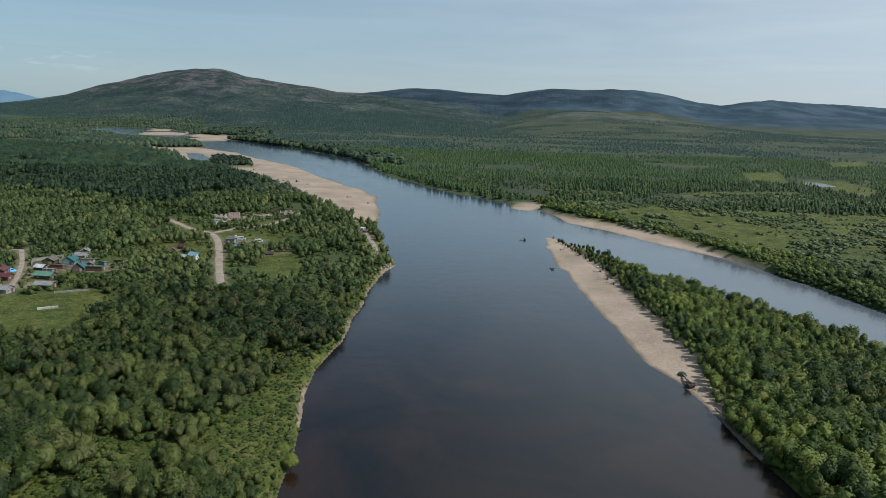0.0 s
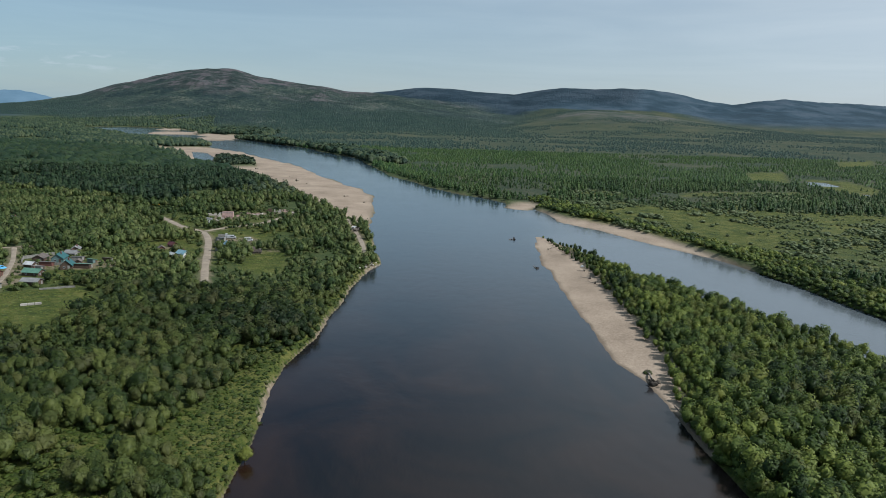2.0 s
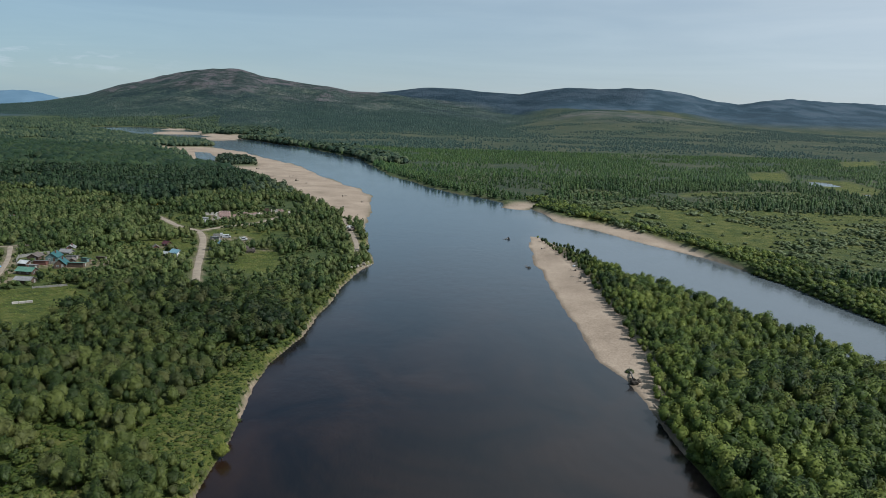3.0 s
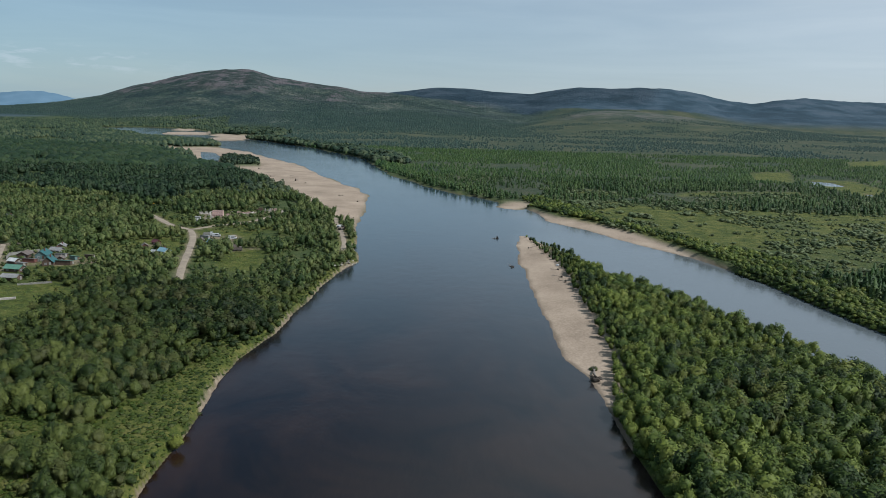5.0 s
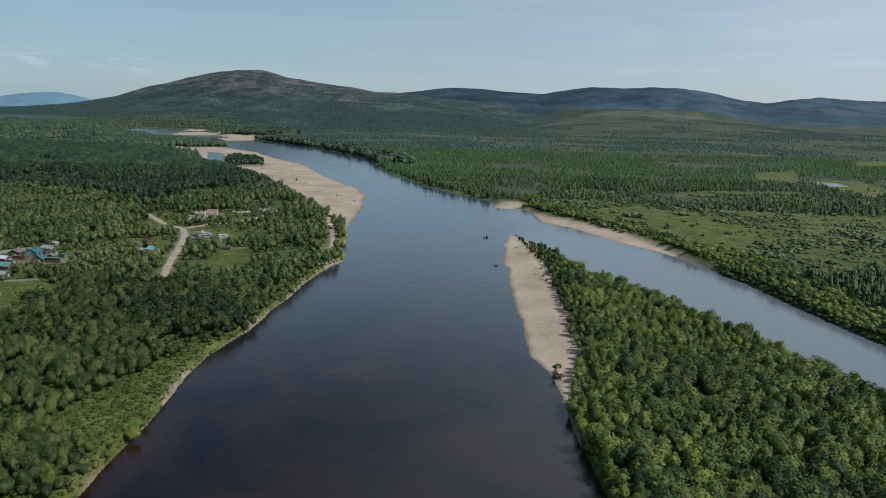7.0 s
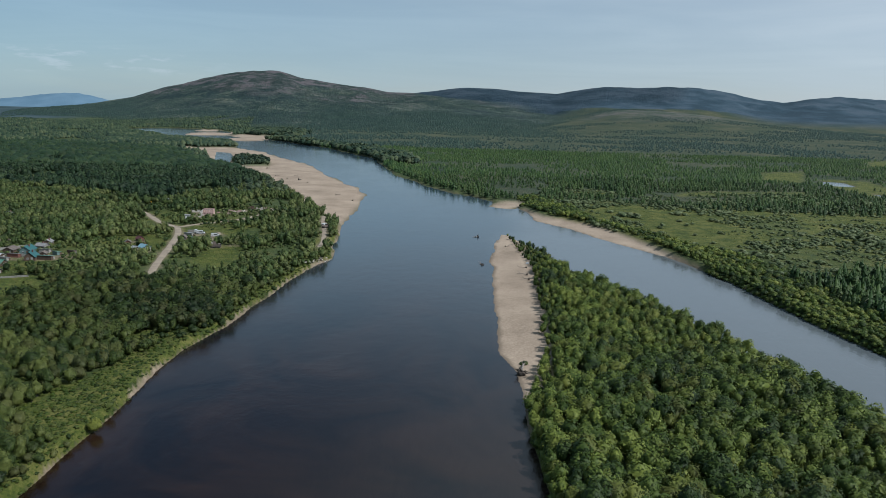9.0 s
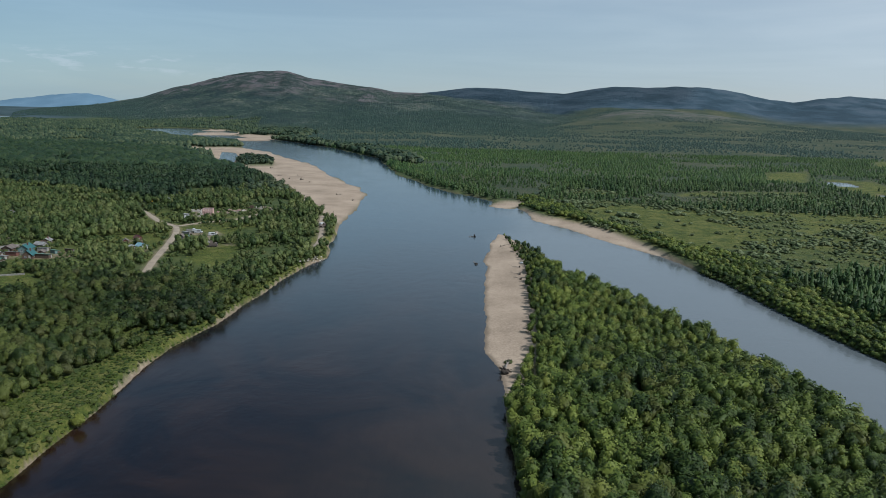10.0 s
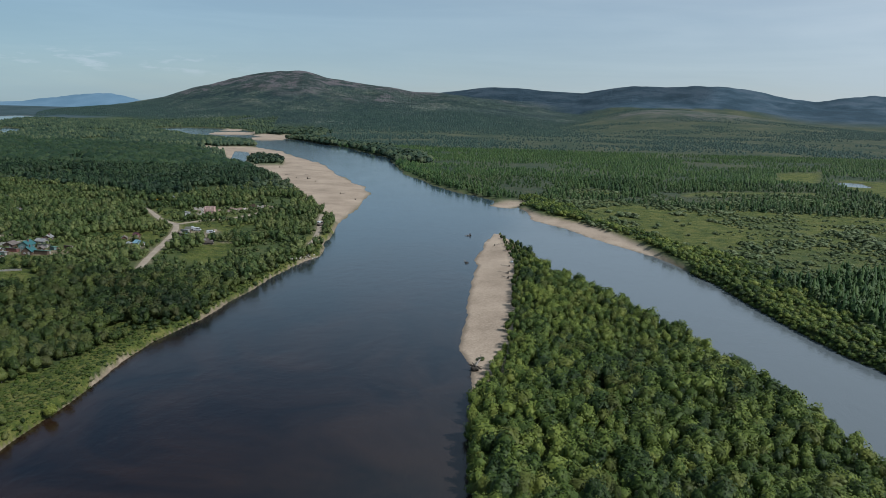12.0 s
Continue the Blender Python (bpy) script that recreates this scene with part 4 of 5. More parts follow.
stand("bank_herbs", "rank green herbs and grass along the river bank", "grass", LEAF_HERB, [crown_broad(s, 14, 0.30, 3, 0.55, 0.0, 1, heart=.9) for s in (81, 82, 83)], at_ground(x, y), rng.uniform(.2, .7, len(x)), 2.7, 13)

# rough grass on the open village ground
x, y, rng = scatter(-215, -50, 228, 490, 2.3, 76)
k = (shore(x, y) > 6) & (fnoise(x, y, 26, 3) > .40) & ((np.hypot(x + 130, (y - 395) * .8) < 75) | (np.hypot(x + 172, y - 285) < 45))
for line, half in ROADS:
    k &= seg_distance(x, y, line) > half + .6
x, y = x[k], y[k]
stand("village_grass", "rough uncut grass on open village ground", "grass", LEAF_HAY, [tuft(s, 7) for s in (84, 85, 86)], at_ground(x, y), rng.uniform(.2, .45, len(x)), 4.0, 20)

# pale grass of the hay glades and the wet meadow
x, y, rng = scatter(-175, -60, 200, 360, 1.5, 78)
k = np.max([region(x, y, poly, 2.0) for poly in MEADOWS[1:3]], axis=0) > .4
x, y = x[k], y[k]
stand("hay_grass", "bright uncut grass in a sunny glade", "grass", LEAF_GLADE, [tuft(s, 7) for s in (87, 88)], at_ground(x, y), rng.uniform(.2, .4, len(x)), 4.0, 22)
x, y, rng = scatter(110, 420, 200, 620, 3.0, 79)
k = (x - east_line(y) > 24) & (shore(x, y) > 6) & (fnoise(x, y, 34, 4) < .52)
x, y = x[k], y[k]
stand("meadow_grass", "tussocky grass of the wet meadow", "grass", LEAF_HAY, [tuft(s, 5) for s in (89, 90)], at_ground(x, y), rng.uniform(.2, .45, len(x)), 4.2, 23)

# bushes on the grassy lip of the west bank, in gaps of its wood and along the island's foot
x, y, rng = scatter(-260, -22, 95, 345, 2.9, 77)
sd = shore(x, y)
lip = (sd > .5) & (sd < 17) & (fnoise(x, y, 11, 3) > .40)
gap = (sd >= 17) & (y < 230) & (fnoise(x, y, 24, 3) < .37) & (fnoise(x, y, 9, 2) > .50)
k = (x < 0) & (lip | gap) & np.all([region(x, y, poly, 2.0) < .5 for poly in MEADOWS[1:]], axis=0)
x, y = x[k], y[k]
stand("bank_bushes", "low bushes on the grassy lip of the bank", "bushes", LEAF_BIRCH, BUSH_NEAR, at_ground(x, y), rng.uniform(1.0, 3.0, len(x)), 1.0, 21)
x, y, rng = scatter(68, 110, 92, 196, 1.9, 82)
sd = shore(x, y)
k = island_side(x, y) & (sd > .1) & (sd < 7) & (sand_cover(x, y, sd) < .5)
x, y = x[k], y[k]
stand("island_bushes", "willow bushes hanging over the water at the island's foot", "bushes", LEAF_WILLOW, BUSH_NEAR, at_ground(x, y), rng.uniform(1.8, 4.0, len(x)), 1.0, 25)

# low bushes in gardens and on waste ground
x, y, rng = scatter(-330, -30, 225, 560, 3.3, 73)
sd = shore(x, y)
k = (x < np.interp(y, [225, 342, 450, 640], [-37, -27, -42, -75])) & (sd > 2) & (sand_cover(x, y, sd) < .3) & (fnoise(x, y, 17, 3) > 0.45)
for line, half in ROADS:
    k &= seg_distance(x, y, line) > half + 1.0
for hx, hy, hr in YARDS:
    k &= np.hypot(x - hx, y - hy) > hr * .75
for poly in MEADOWS[1:]:
    k &= region(x, y, poly, 2.0) < .5
x, y = x[k], y[k]
stand("garden_bushes", "low bushes in gardens and on waste ground", "bushes", LEAF_GARDEN, LEAFY, at_ground(x, y), rng.uniform(.7, 2.4, len(x)), 1.5, 16)

# taiga on the mountain's flank
x, y, rng = scatter(-2500, 900, 1700, 3850, 12.0, 74)
flank = ridge_height(x, y, MAIN_RIDGE, 1.45)
k = (flank > 4) & (shore(x, y) > 8) & (fnoise(x, y, 180, 4) + rng.uniform(-.14, .14, len(x)) + .0016 * (110 - flank) > .50)
x, y = x[k], y[k]
stand("mountain_taiga", "dark conifer wood on the mountain flank", "trees", LEAF_HAZED_TAIGA, [spire(4, 0.3, 1), spire(3, 0.3, 1)], at_ground(x, y), rng.uniform(2.2, 5.5, len(x)), 2.6, 17)

# wooded spit behind the sand bar
x, y, rng = scatter(-1100, -300, 1050, 1500, 7.0, 80)
k = (region(x, y, WOODED_SPIT, 2.0) > .5) & (shore(x, y) > 1)
x, y = x[k], y[k]
stand("spit_wood", "dense rounded wood on a low spit upstream", "trees", LEAF_FLOOD, PUFFS, at_ground(x, y), rng.uniform(7, 10, len(x)), 1.2, 24)

# rounded wood along the far bank of the bend
x, y, rng = scatter(-700, -60, 960, 1900, 5.5, 83)
e = x - east_line(y)
k = (e > np.where(y > 1480, -80, 2)) & (e < 40 + 60 * fnoise(x, y, 90, 2)) & (shore(x, y) > .3) & (sand_cover(x, y, shore(x, y)) < .3)
x, y = x[k], y[k]
stand("riverside_wood", "rounded willow and poplar wood lining the far bank", "trees", LEAF_FLOOD, LEAFY + PUFFS, at_ground(x, y), rng.uniform(6, 11, len(x)), 1.25, 26)

# grove on the sand bar
x, y, rng = scatter(-420, -200, 840, 1120, 5.0, 72)
grove = 1.05 - np.hypot((x + 286 + (y - 912) * .45) / 24, (y - 912) / 72)
k = (grove > 0) & (fnoise(x, y, 20, 2) > .3)
x, y = x[k], y[k]
stand("sandbar_grove", "grove of rounded willows on the sand bar", "trees", LEAF_FLOOD, LEAFY, at_ground(x, y), rng.uniform(4, 7, len(x)), 1.2, 14)


# ---------------------------------------------------------------- things: helpers
def part(name, bm, mat, parent, label=""):
    """One mesh object under a thing or a part."""
    me = bpy.data.meshes.new(name)
    bmesh.ops.recalc_face_normals(bm, faces=bm.faces)
    bm.to_mesh(me)
    bm.free()
    me.materials.append(mat)
    ob = new(name, me)
    ob.parent = parent
    return tagged(ob, label) if label else ob


def thing(name, m, label, category, group=""):
    ob = new(name)
    ob.empty_display_size = 0.5
    ob.matrix_basis = m
    return tagged(ob, label, category, group)


def level(x, y):
    return float(land_height(np.array([float(x)]), np.array([float(y)]))[0])


def on_ground(x, y, turn=0.0, lift=0.0):
    return pose(x, y, level(x, y) + lift, 0, 0, turn)


def add_box(bm, x0, x1, y0, y1, z0, z1):
    v = [bm.verts.new(p) for p in ((x0, y0, z0), (x1, y0, z0), (x1, y1, z0), (x0, y1, z0), (x0, y0, z1), (x1, y0, z1), (x1, y1, z1), (x0, y1, z1))]
    for f in ((3, 2, 1, 0), (4, 5, 6, 7), (0, 1, 5, 4), (1, 2, 6, 5), (2, 3, 7, 6), (3, 0, 4, 7)):
        bm.faces.new([v[k] for k in f])


def box(*spans):
    bm = bmesh.new()
    for s in spans:
        add_box(bm, *s)
    return bm


def prism(profile, y0, y1, bm=None):
    """A solid with that outline in x and z, drawn out along y."""
    bm = bm or bmesh.new()
    a = [bm.verts.new((x, y0, z)) for x, z in profile]
    b = [bm.verts.new((x, y1, z)) for x, z in profile]
    bm.faces.new(a)
    bm.faces.new(b[::-1])
    for k in range(len(a)):
        bm.faces.new((a[k], b[k], b[(k + 1) % len(a)], a[(k + 1) % len(a)]))
    return bm


def limb(bm, p, q, r0, r1, sides=6):
    """A tapered round stick from p to q."""
    p, q = Vector(p), Vector(q)
    turn = (q - p).to_track_quat("Z", "Y")
    rings = []
    for c, r in ((p, r0), (q, r1)):
        rings.append([bm.verts.new(c + turn @ Vector((r * math.cos(a), r * math.sin(a), 0))) for a in (2 * math.pi * k / sides for k in range(sides))])
    for k in range(sides):
        bm.faces.new((rings[0][k], rings[0][(k + 1) % sides], rings[1][(k + 1) % sides], rings[1][k]))
    bm.faces.new(rings[0][::-1])
    bm.faces.new(rings[1])


TEAL = mottled("teal_sheet_roof", (0.012, 0.058, 0.060), (0.024, 0.092, 0.094), 0.6, 0.45, 0.01)
GREEN_ROOF = mottled("faded_green_roof", (0.05, 0.12, 0.085), (0.10, 0.19, 0.14), 0.6, 0.55, 0.01)
BLUE_ROOF = mottled("pale_blue_roof", (0.11, 0.20, 0.25), (0.19, 0.30, 0.34), 0.6, 0.5, 0.01)
RED_ROOF = mottled("dark_red_roof", (0.050, 0.014, 0.016), (0.095, 0.030, 0.032), 0.6, 0.5, 0.01)
GREY_ROOF = mottled("grey_slate_sheet", (0.10, 0.10, 0.10), (0.21, 0.205, 0.20), 0.5, 0.8, 0.02)
RUST_ROOF = mottled("rusty_sheet", (0.055, 0.045, 0.040), (0.13, 0.105, 0.09), 0.5, 0.8, 0.02)
WHITE_ROOF = mottled("white_sheet", (0.27, 0.28, 0.28), (0.42, 0.42, 0.42), 0.5, 0.5, 0.01)
LOGS = mottled("dark_timber_wall", (0.035, 0.022, 0.015), (0.095, 0.062, 0.042), 0.8, 0.85, 0.03)
GREY_BOARDS = mottled("weathered_grey_boards", (0.13, 0.125, 0.115), (0.26, 0.25, 0.23), 0.9, 0.9, 0.02)
WHITE_WALL = mottled("whitewashed_wall", (0.38, 0.38, 0.36), (0.56, 0.56, 0.54), 0.6, 0.8, 0.01)
TEAL_WALL = mottled("blue_green_wall", (0.06, 0.105, 0.10), (0.10, 0.155, 0.15), 0.6, 0.8, 0.01)
RED_WALL = mottled("brick_red_wall", (0.085, 0.034, 0.028), (0.15, 0.062, 0.048), 0.8, 0.85, 0.02)
PINK_WALL = mottled("faded_pink_plaster", (0.28, 0.185, 0.165), (0.42, 0.29, 0.26), 0.4, 0.9, 0.03)
CONCRETE = mottled("broken_concrete", (0.20, 0.185, 0.165), (0.40, 0.37, 0.33), 0.4, 0.95, 0.04)
PAINT_WHITE = mottled("white_vehicle_paint", (0.30, 0.31, 0.32), (0.44, 0.44, 0.44), 0.7, 0.35)
PAINT_YELLOW = mottled("yellow_paint", (0.50, 0.30, 0.02), (0.62, 0.40, 0.03), 0.9, 0.5)
TARP = mottled("blue_tarpaulin", (0.05, 0.24, 0.46), (0.10, 0.36, 0.60), 0.7, 0.5, 0.03)
RUBBER = mottled("black_rubber", (0.010, 0.010, 0.010), (0.025, 0.025, 0.025), 3.0, 0.8)
STONE = mottled("bank_stone", (0.15, 0.135, 0.115), (0.34, 0.31, 0.27), 0.7, 0.9, 0.05)
GLASS, _gt, _gb = material("window_glass")
_gb.inputs["Base Color"].default_value, _gb.inputs["Roughness"].default_value = (0.02, 0.025, 0.03, 1), 0.06


def window(parent, x, y, z, wide, tall, facing, frame_mat):
    """A window set 3 cm proud of the wall: a frame and its pane. facing: 'x' or 'y' with sign."""
    s = 1 if facing[0] == "+" else -1
    bm, t = bmesh.new(), 0.07
    bars = [(-wide / 2, wide / 2, -tall / 2, -tall / 2 + t), (-wide / 2, wide / 2, tall / 2 - t, tall / 2), (-wide / 2, -wide / 2 + t, -tall / 2 + t, tall / 2 - t),
            (wide / 2 - t, wide / 2, -tall / 2 + t, tall / 2 - t), (-t / 2, t / 2, -tall / 2 + t, tall / 2 - t)]
    for a0, a1, b0, b1 in bars:
        if facing[1] == "x":
            add_box(bm, min(x, x + s * .05), max(x, x + s * .05), y + a0, y + a1, z + b0, z + b1)
        else:
            add_box(bm, x + a0, x + a1, min(y, y + s * .05), max(y, y + s * .05), z + b0, z + b1)
    w = part("window", bm, frame_mat, parent)
    h, k = wide / 2 - t, tall / 2 - t
    pane = (min(x, x + s * .02), max(x, x + s * .02), y - h, y + h, z - k, z + k) if facing[1] == "x" else (x - h, x + h, min(y, y + s * .02), max(y, y + s * .02), z - k, z + k)
    part("pane", box(pane), GLASS, w)


def house(x, y, turn, wide, deep, tall, rise, wall_mat, roof_mat, label, chimney=True, lean=False, category="house", name="house", windows=2):
    """A timber house or shed, ridge along its y: wall, roof of two (or one) sheets, windows, door, chimney."""
    wide, deep, tall, rise = wide * .84, deep * .84, tall * .76, rise * .78
    h = thing(name, on_ground(x, y, turn, -0.1), label, category)
    w = wide / 2
    if lean:
        part("wall", prism([(-w, 0), (w, 0), (w, tall), (-w, tall + rise)], -deep / 2, deep / 2), wall_mat, h)
        part("roof", prism([(-w - .3, tall + rise + .12), (-w - .3, tall + rise + .02), (w + .35, tall - .06), (w + .35, tall + .06)], -deep / 2 - .3, deep / 2 + .3), roof_mat, h)
    else:
        part("wall", prism([(-w, 0), (w, 0), (w, tall), (0, tall + rise), (-w, tall)], -deep / 2, deep / 2), wall_mat, h)
        k = rise / w
        for s in (-1, 1):
            o = .4
            part("roof", prism([(0, tall + rise + .03), (s * (w + o), tall - k * o + .03), (s * (w + o), tall - k * o + .15), (0, tall + rise + .16)], -deep / 2 - .4, deep / 2 + .4), roof_mat, h)
        part("ridge_cap", box((-.12, .12, -deep / 2 - .4, deep / 2 + .4, tall + rise + .12, tall + rise + .2)), roof_mat, h)
    for s in (-1, 1):
        for k in range(windows):
            wy = (k + 0.5) * deep / windows - deep / 2
            window(h, s * w, wy, min(tall * .58, 1.7), .9, min(1.1, tall * .4), "+x" if s > 0 else "-x", PAINT_WHITE)
    for s in (-1, 1):
        if windows:
            window(h, -w * .35, s * deep / 2, min(tall * .58, 1.7), .9, min(1.1, tall * .4), "+y" if s > 0 else "-y", PAINT_WHITE)
    part("door", box((w * .25, w * .25 + .9, -deep / 2 - .05, -deep / 2, .1, min(2.0, tall - .1))), LOGS if wall_mat is not LOGS else GREY_BOARDS, h)
    if chimney:
        part("chimney", box((w * .3 - .25, w * .3 + .25, -.25, .25, tall + rise * .4, tall + rise + .7)), RED_WALL, h)
    return h


def fence(x0, y0, x1, y1, tall, mat, label):
    """A board fence between two points: posts, rails and boards."""
    long = math.hypot(x1 - x0, y1 - y0)
    f = thing("fence", on_ground((x0 + x1) / 2, (y0 + y1) / 2, math.degrees(math.atan2(y1 - y0, x1 - x0)), -.1), label, "fence")
    n = max(2, round(long / 2.5))
    rng = random.Random(round(x0 * 7 + y0))
    for k in range(n + 1):
        px = -long / 2 + long * k / n
        part("post", box((px - .06, px + .06, -.06, .06, 0, tall + .1)), mat, f)
    for z in (.4, tall - .35):
        part("rail", box((-long / 2, long / 2, .065, .11, z, z + .09)), mat, f)
    m = round(long / .32)
    for k in range(m):
        px = -long / 2 + long * (k + .5) / m
        part("board", box((px - .14, px + .14, .112, .14, .1, tall + rng.uniform(-.12, .08))), mat, f)
    return f


# ---------------------------------------------------------------- village by the western track
house(-171.5, 306, 12, 6.2, 8.0, 3.0, 2.5, TEAL_WALL, TEAL, "large house with a bright teal sheet roof")
house(-161, 294, 18, 5.6, 7.0, 2.8, 2.9, LOGS, TEAL, "dark timber house with a steep teal roof", windows=1)
house(-168, 280, 84, 5.0, 9.0, 2.4, 1.6, LOGS, GREEN_ROOF, "long timber house with a dull green roof")
house(-155, 296, 92, 3.4, 8.4, 2.3, .7, LOGS, GREEN_ROOF, "long low shed with a flat green roof", False, True, "shed", "shed", 0)
house(-180, 305, 8, 6.0, 6.6, 2.9, 1.7, LOGS, RUST_ROOF, "dark brown timber barn with a rusty roof", False, False, "barn", "barn", 0)
house(-178, 294, 78, 4.0, 5.0, 2.1, 1.2, LOGS, WHITE_ROOF, "timber shed with a white sheet roof", False, False, "shed", "shed", 0)
house(-172.5, 297.5, 90, 3.2, 7.0, 2.0, .8, RED_WALL, GREY_ROOF, "low red shed with a grey roof", False, True, "shed", "shed", 0)
house(-173, 319, 80, 4.2, 7.0, 2.3, 1.4, GREY_BOARDS, GREY_ROOF, "weathered grey board house with a slate roof", True, windows=1)
house(-176, 328, 20, 4.6, 6.0, 2.5, 1.6, LOGS, GREY_ROOF, "old log house with a grey slate roof")
house(-165, 310, 95, 3.5, 6.0, 2.1, .8, GREY_BOARDS, GREY_ROOF, "long grey board shed behind the teal house", False, True, "shed", "shed", 0)
house(-161, 303, 20, 3.2, 3.8, 2.0, 1.1, LOGS, RUST_ROOF, "small dark hut with a rusty roof", False, False, "hut", "hut", 0)
house(-156.5, 306.5, 70, 2.8, 4.2, 1.9, .8, TEAL_WALL, GREEN_ROOF, "small blue-green shed on a bare yard", False, True, "shed", "shed", 0)
house(-151.5, 311, 85, 2.6, 4.6, 1.8, .7, LOGS, RUST_ROOF, "low dark shed at the yard's end", False, True, "shed", "shed", 0)
house(-190, 285, 10, 5.5, 7.0, 2.8, 1.4, RED_WALL, RED_ROOF, "brick-red house with a dark red roof")
house(-183, 276, 84, 4.4, 7.5, 2.3, 1.3, RED_WALL, RED_ROOF, "low red outbuilding with a dark red roof", False, windows=1)
house(-171.5, 257, 82, 5.4, 8.0, 2.5, 1.6, GREY_BOARDS, GREY_ROOF, "grey board house with a slate roof by the track", windows=1)
house(-172, 249, 80, 3.2, 6.0, 2.0, .7, GREY_BOARDS, GREY_ROOF, "grey lean-to shed by the track", False, True, "shed", "shed", 0)
house(-160, 266, 86, 4.6, 8.6, 2.2, 1.3, LOGS, GREY_ROOF, "old barn with a worn grey roof", False, False, "barn", "barn", 0)
house(-172, 290, 84, 2.6, 5.0, 1.9, .5, GREY_BOARDS, GREY_ROOF, "small pale board shed", False, True, "shed", "shed", 0)
house(-122.5, 329, 62, 4.6, 6.4, 2.5, 1.7, WHITE_WALL, BLUE_ROOF, "white cottage with a pale blue roof")
house(-127, 327.5, 62, 2.6, 3.6, 1.9, 1.0, LOGS, WHITE_ROOF, "small dark shed with a white roof", False, False, "shed", "shed", 0)
house(-138, 340, 30, 3.4, 4.2, 2.2, 1.3, RED_WALL, RUST_ROOF, "small brick-red hut in the garden", False, False, "hut", "hut", 1)
house(-136.5, 350, 60, 3.4, 4.6, 2.1, 1.4, RED_WALL, RED_ROOF, "small hut with a red-brown roof", False, False, "hut", "hut", 1)
house(-117.5, 371, 80, 3.6, 6.2, 2.2, .8, GREY_BOARDS, WHITE_ROOF, "long shed with a pale sheet roof", False, True, "shed", "shed", 0)
house(-109, 357, 40, 3.8, 4.6, 2.2, 1.6, LOGS, BLUE_ROOF, "dark log hut with a blue-grey roof", True, windows=1)
house(-109.5, 346, 84, 3.0, 5.0, 2.0, .5, GREY_BOARDS, GREY_ROOF, "flat grey-roofed shed by the road", False, True, "shed", "shed", 0)
house(-116, 361, 10, 3.0, 3.4, 2.0, 1.5, LOGS, RUST_ROOF, "small dark hut under the trees", False, False, "hut", "hut", 0)
house(-141, 418, 12, 3.4, 3.4, 5.2, .5, WHITE_WALL, GREY_ROOF, "tall white two-storey pump house", False, True, "building", "pump_house", 1)
house(-193, 494, 40, 5.0, 6.0, 2.5, 1.9, GREY_BOARDS, WHITE_ROOF, "far house with a pale gable roof at the wood's edge", False, windows=1)
house(-210, 492, 80, 3.4, 6.0, 2.1, .7, GREY_BOARDS, WHITE_ROOF, "far shed with a white roof at the wood's edge", False, True, "shed", "shed", 0)
house(-260, 410, 70, 4.6, 7.0, 2.4, 1.5, GREY_BOARDS, GREY_ROOF, "grey house among garden trees", True, windows=1)
house(-246, 405, 20, 3.8, 5.0, 2.2, 1.2, LOGS, GREY_ROOF, "old log hut among garden trees", False, False, "hut", "hut", 1)
house(-232, 420, 84, 3.4, 6.5, 2.0, .8, GREY_BOARDS, GREY_ROOF, "long grey shed among garden trees", False, True, "shed", "shed", 0)
house(-300, 475, 84, 4.0, 10.0, 2.4, .8, GREY_BOARDS, WHITE_ROOF, "long pale-roofed shed among distant trees", False, True, "shed", "shed", 0)
house(-320, 470, 80, 4.0, 10.0, 2.4, .8, GREY_BOARDS, WHITE_ROOF, "long pale-roofed store among distant trees", False, True, "shed", "shed", 0)
fence(-190, 308, -181, 318, 1.7, GREY_BOARDS, "weathered grey board fence along the yard")
fence(-190, 308, -186, 300, 1.7, GREY_BOARDS, "weathered grey board fence at the yard's corner")
fence(-152, 258, -141, 264, 1.0, GREY_BOARDS, "low broken grey fence in long grass")
fence(-176, 297, -166, 299, 1.4, GREY_BOARDS, "grey board fence between the sheds")


def wall_run(bm, x0, x1, y0, y1, tall, openings):
    """A wall from x0 to x1 with rectangular holes (a, b, low, high) through it."""
    cuts = sorted(openings)
    at = x0
    for a, b, lo, hi in cuts:
        add_box(bm, at, a, y0, y1, 0, tall)
        add_box(bm, a, b, y0, y1, 0, lo)
        add_box(bm, a, b, y0, y1, hi, tall)
        at = b
    add_box(bm, at, x1, y0, y1, 0, tall)


def pink_ruin():
    r = thing("ruined_building", on_ground(-138, 444, 14, -.1) @ Matrix.Scale(.82, 4), "roofless two-storey ruin with faded pink plaster walls", "ruin")
    for side, yy in (("front", -3.0), ("back", 3.0)):
        for floor in range(2):
            bm = bmesh.new()
            wall_run(bm, -4.2, 4.2, yy - .2, yy + .2, 2.6, [(-3.3, -2.2, .9, 2.1), (-1.2, -.1, .9, 2.1), (.9, 2.0, .9, 2.1), (2.7, 3.6, .9, 2.1)])
            w = part("wall", bm, PINK_WALL, r)
            w.location.z = 2.6 * floor
    for xx in (-4.2, 4.2):
        bm = bmesh.new()
        add_box(bm, xx - .2, xx + .2, -2.8, 2.8, 0, 5.0)
        part("end_wall", bm, PINK_WALL, r)
    part("floor_slab", box((-4.0, 4.0, -2.8, 2.8, 2.45, 2.6)), CONCRETE, r)
    for k in range(4):
        part("cornice", box((-4.3 + 2.2 * k, -2.6 + 2.2 * k, -3.25, -2.75, 5.2, 5.35 + .1 * (k % 2))), GREY_ROOF, r)
    part("inner_wall", box((-.15, .15, -2.8, 2.8, 0, 4.6)), CONCRETE, r)


pink_ruin()


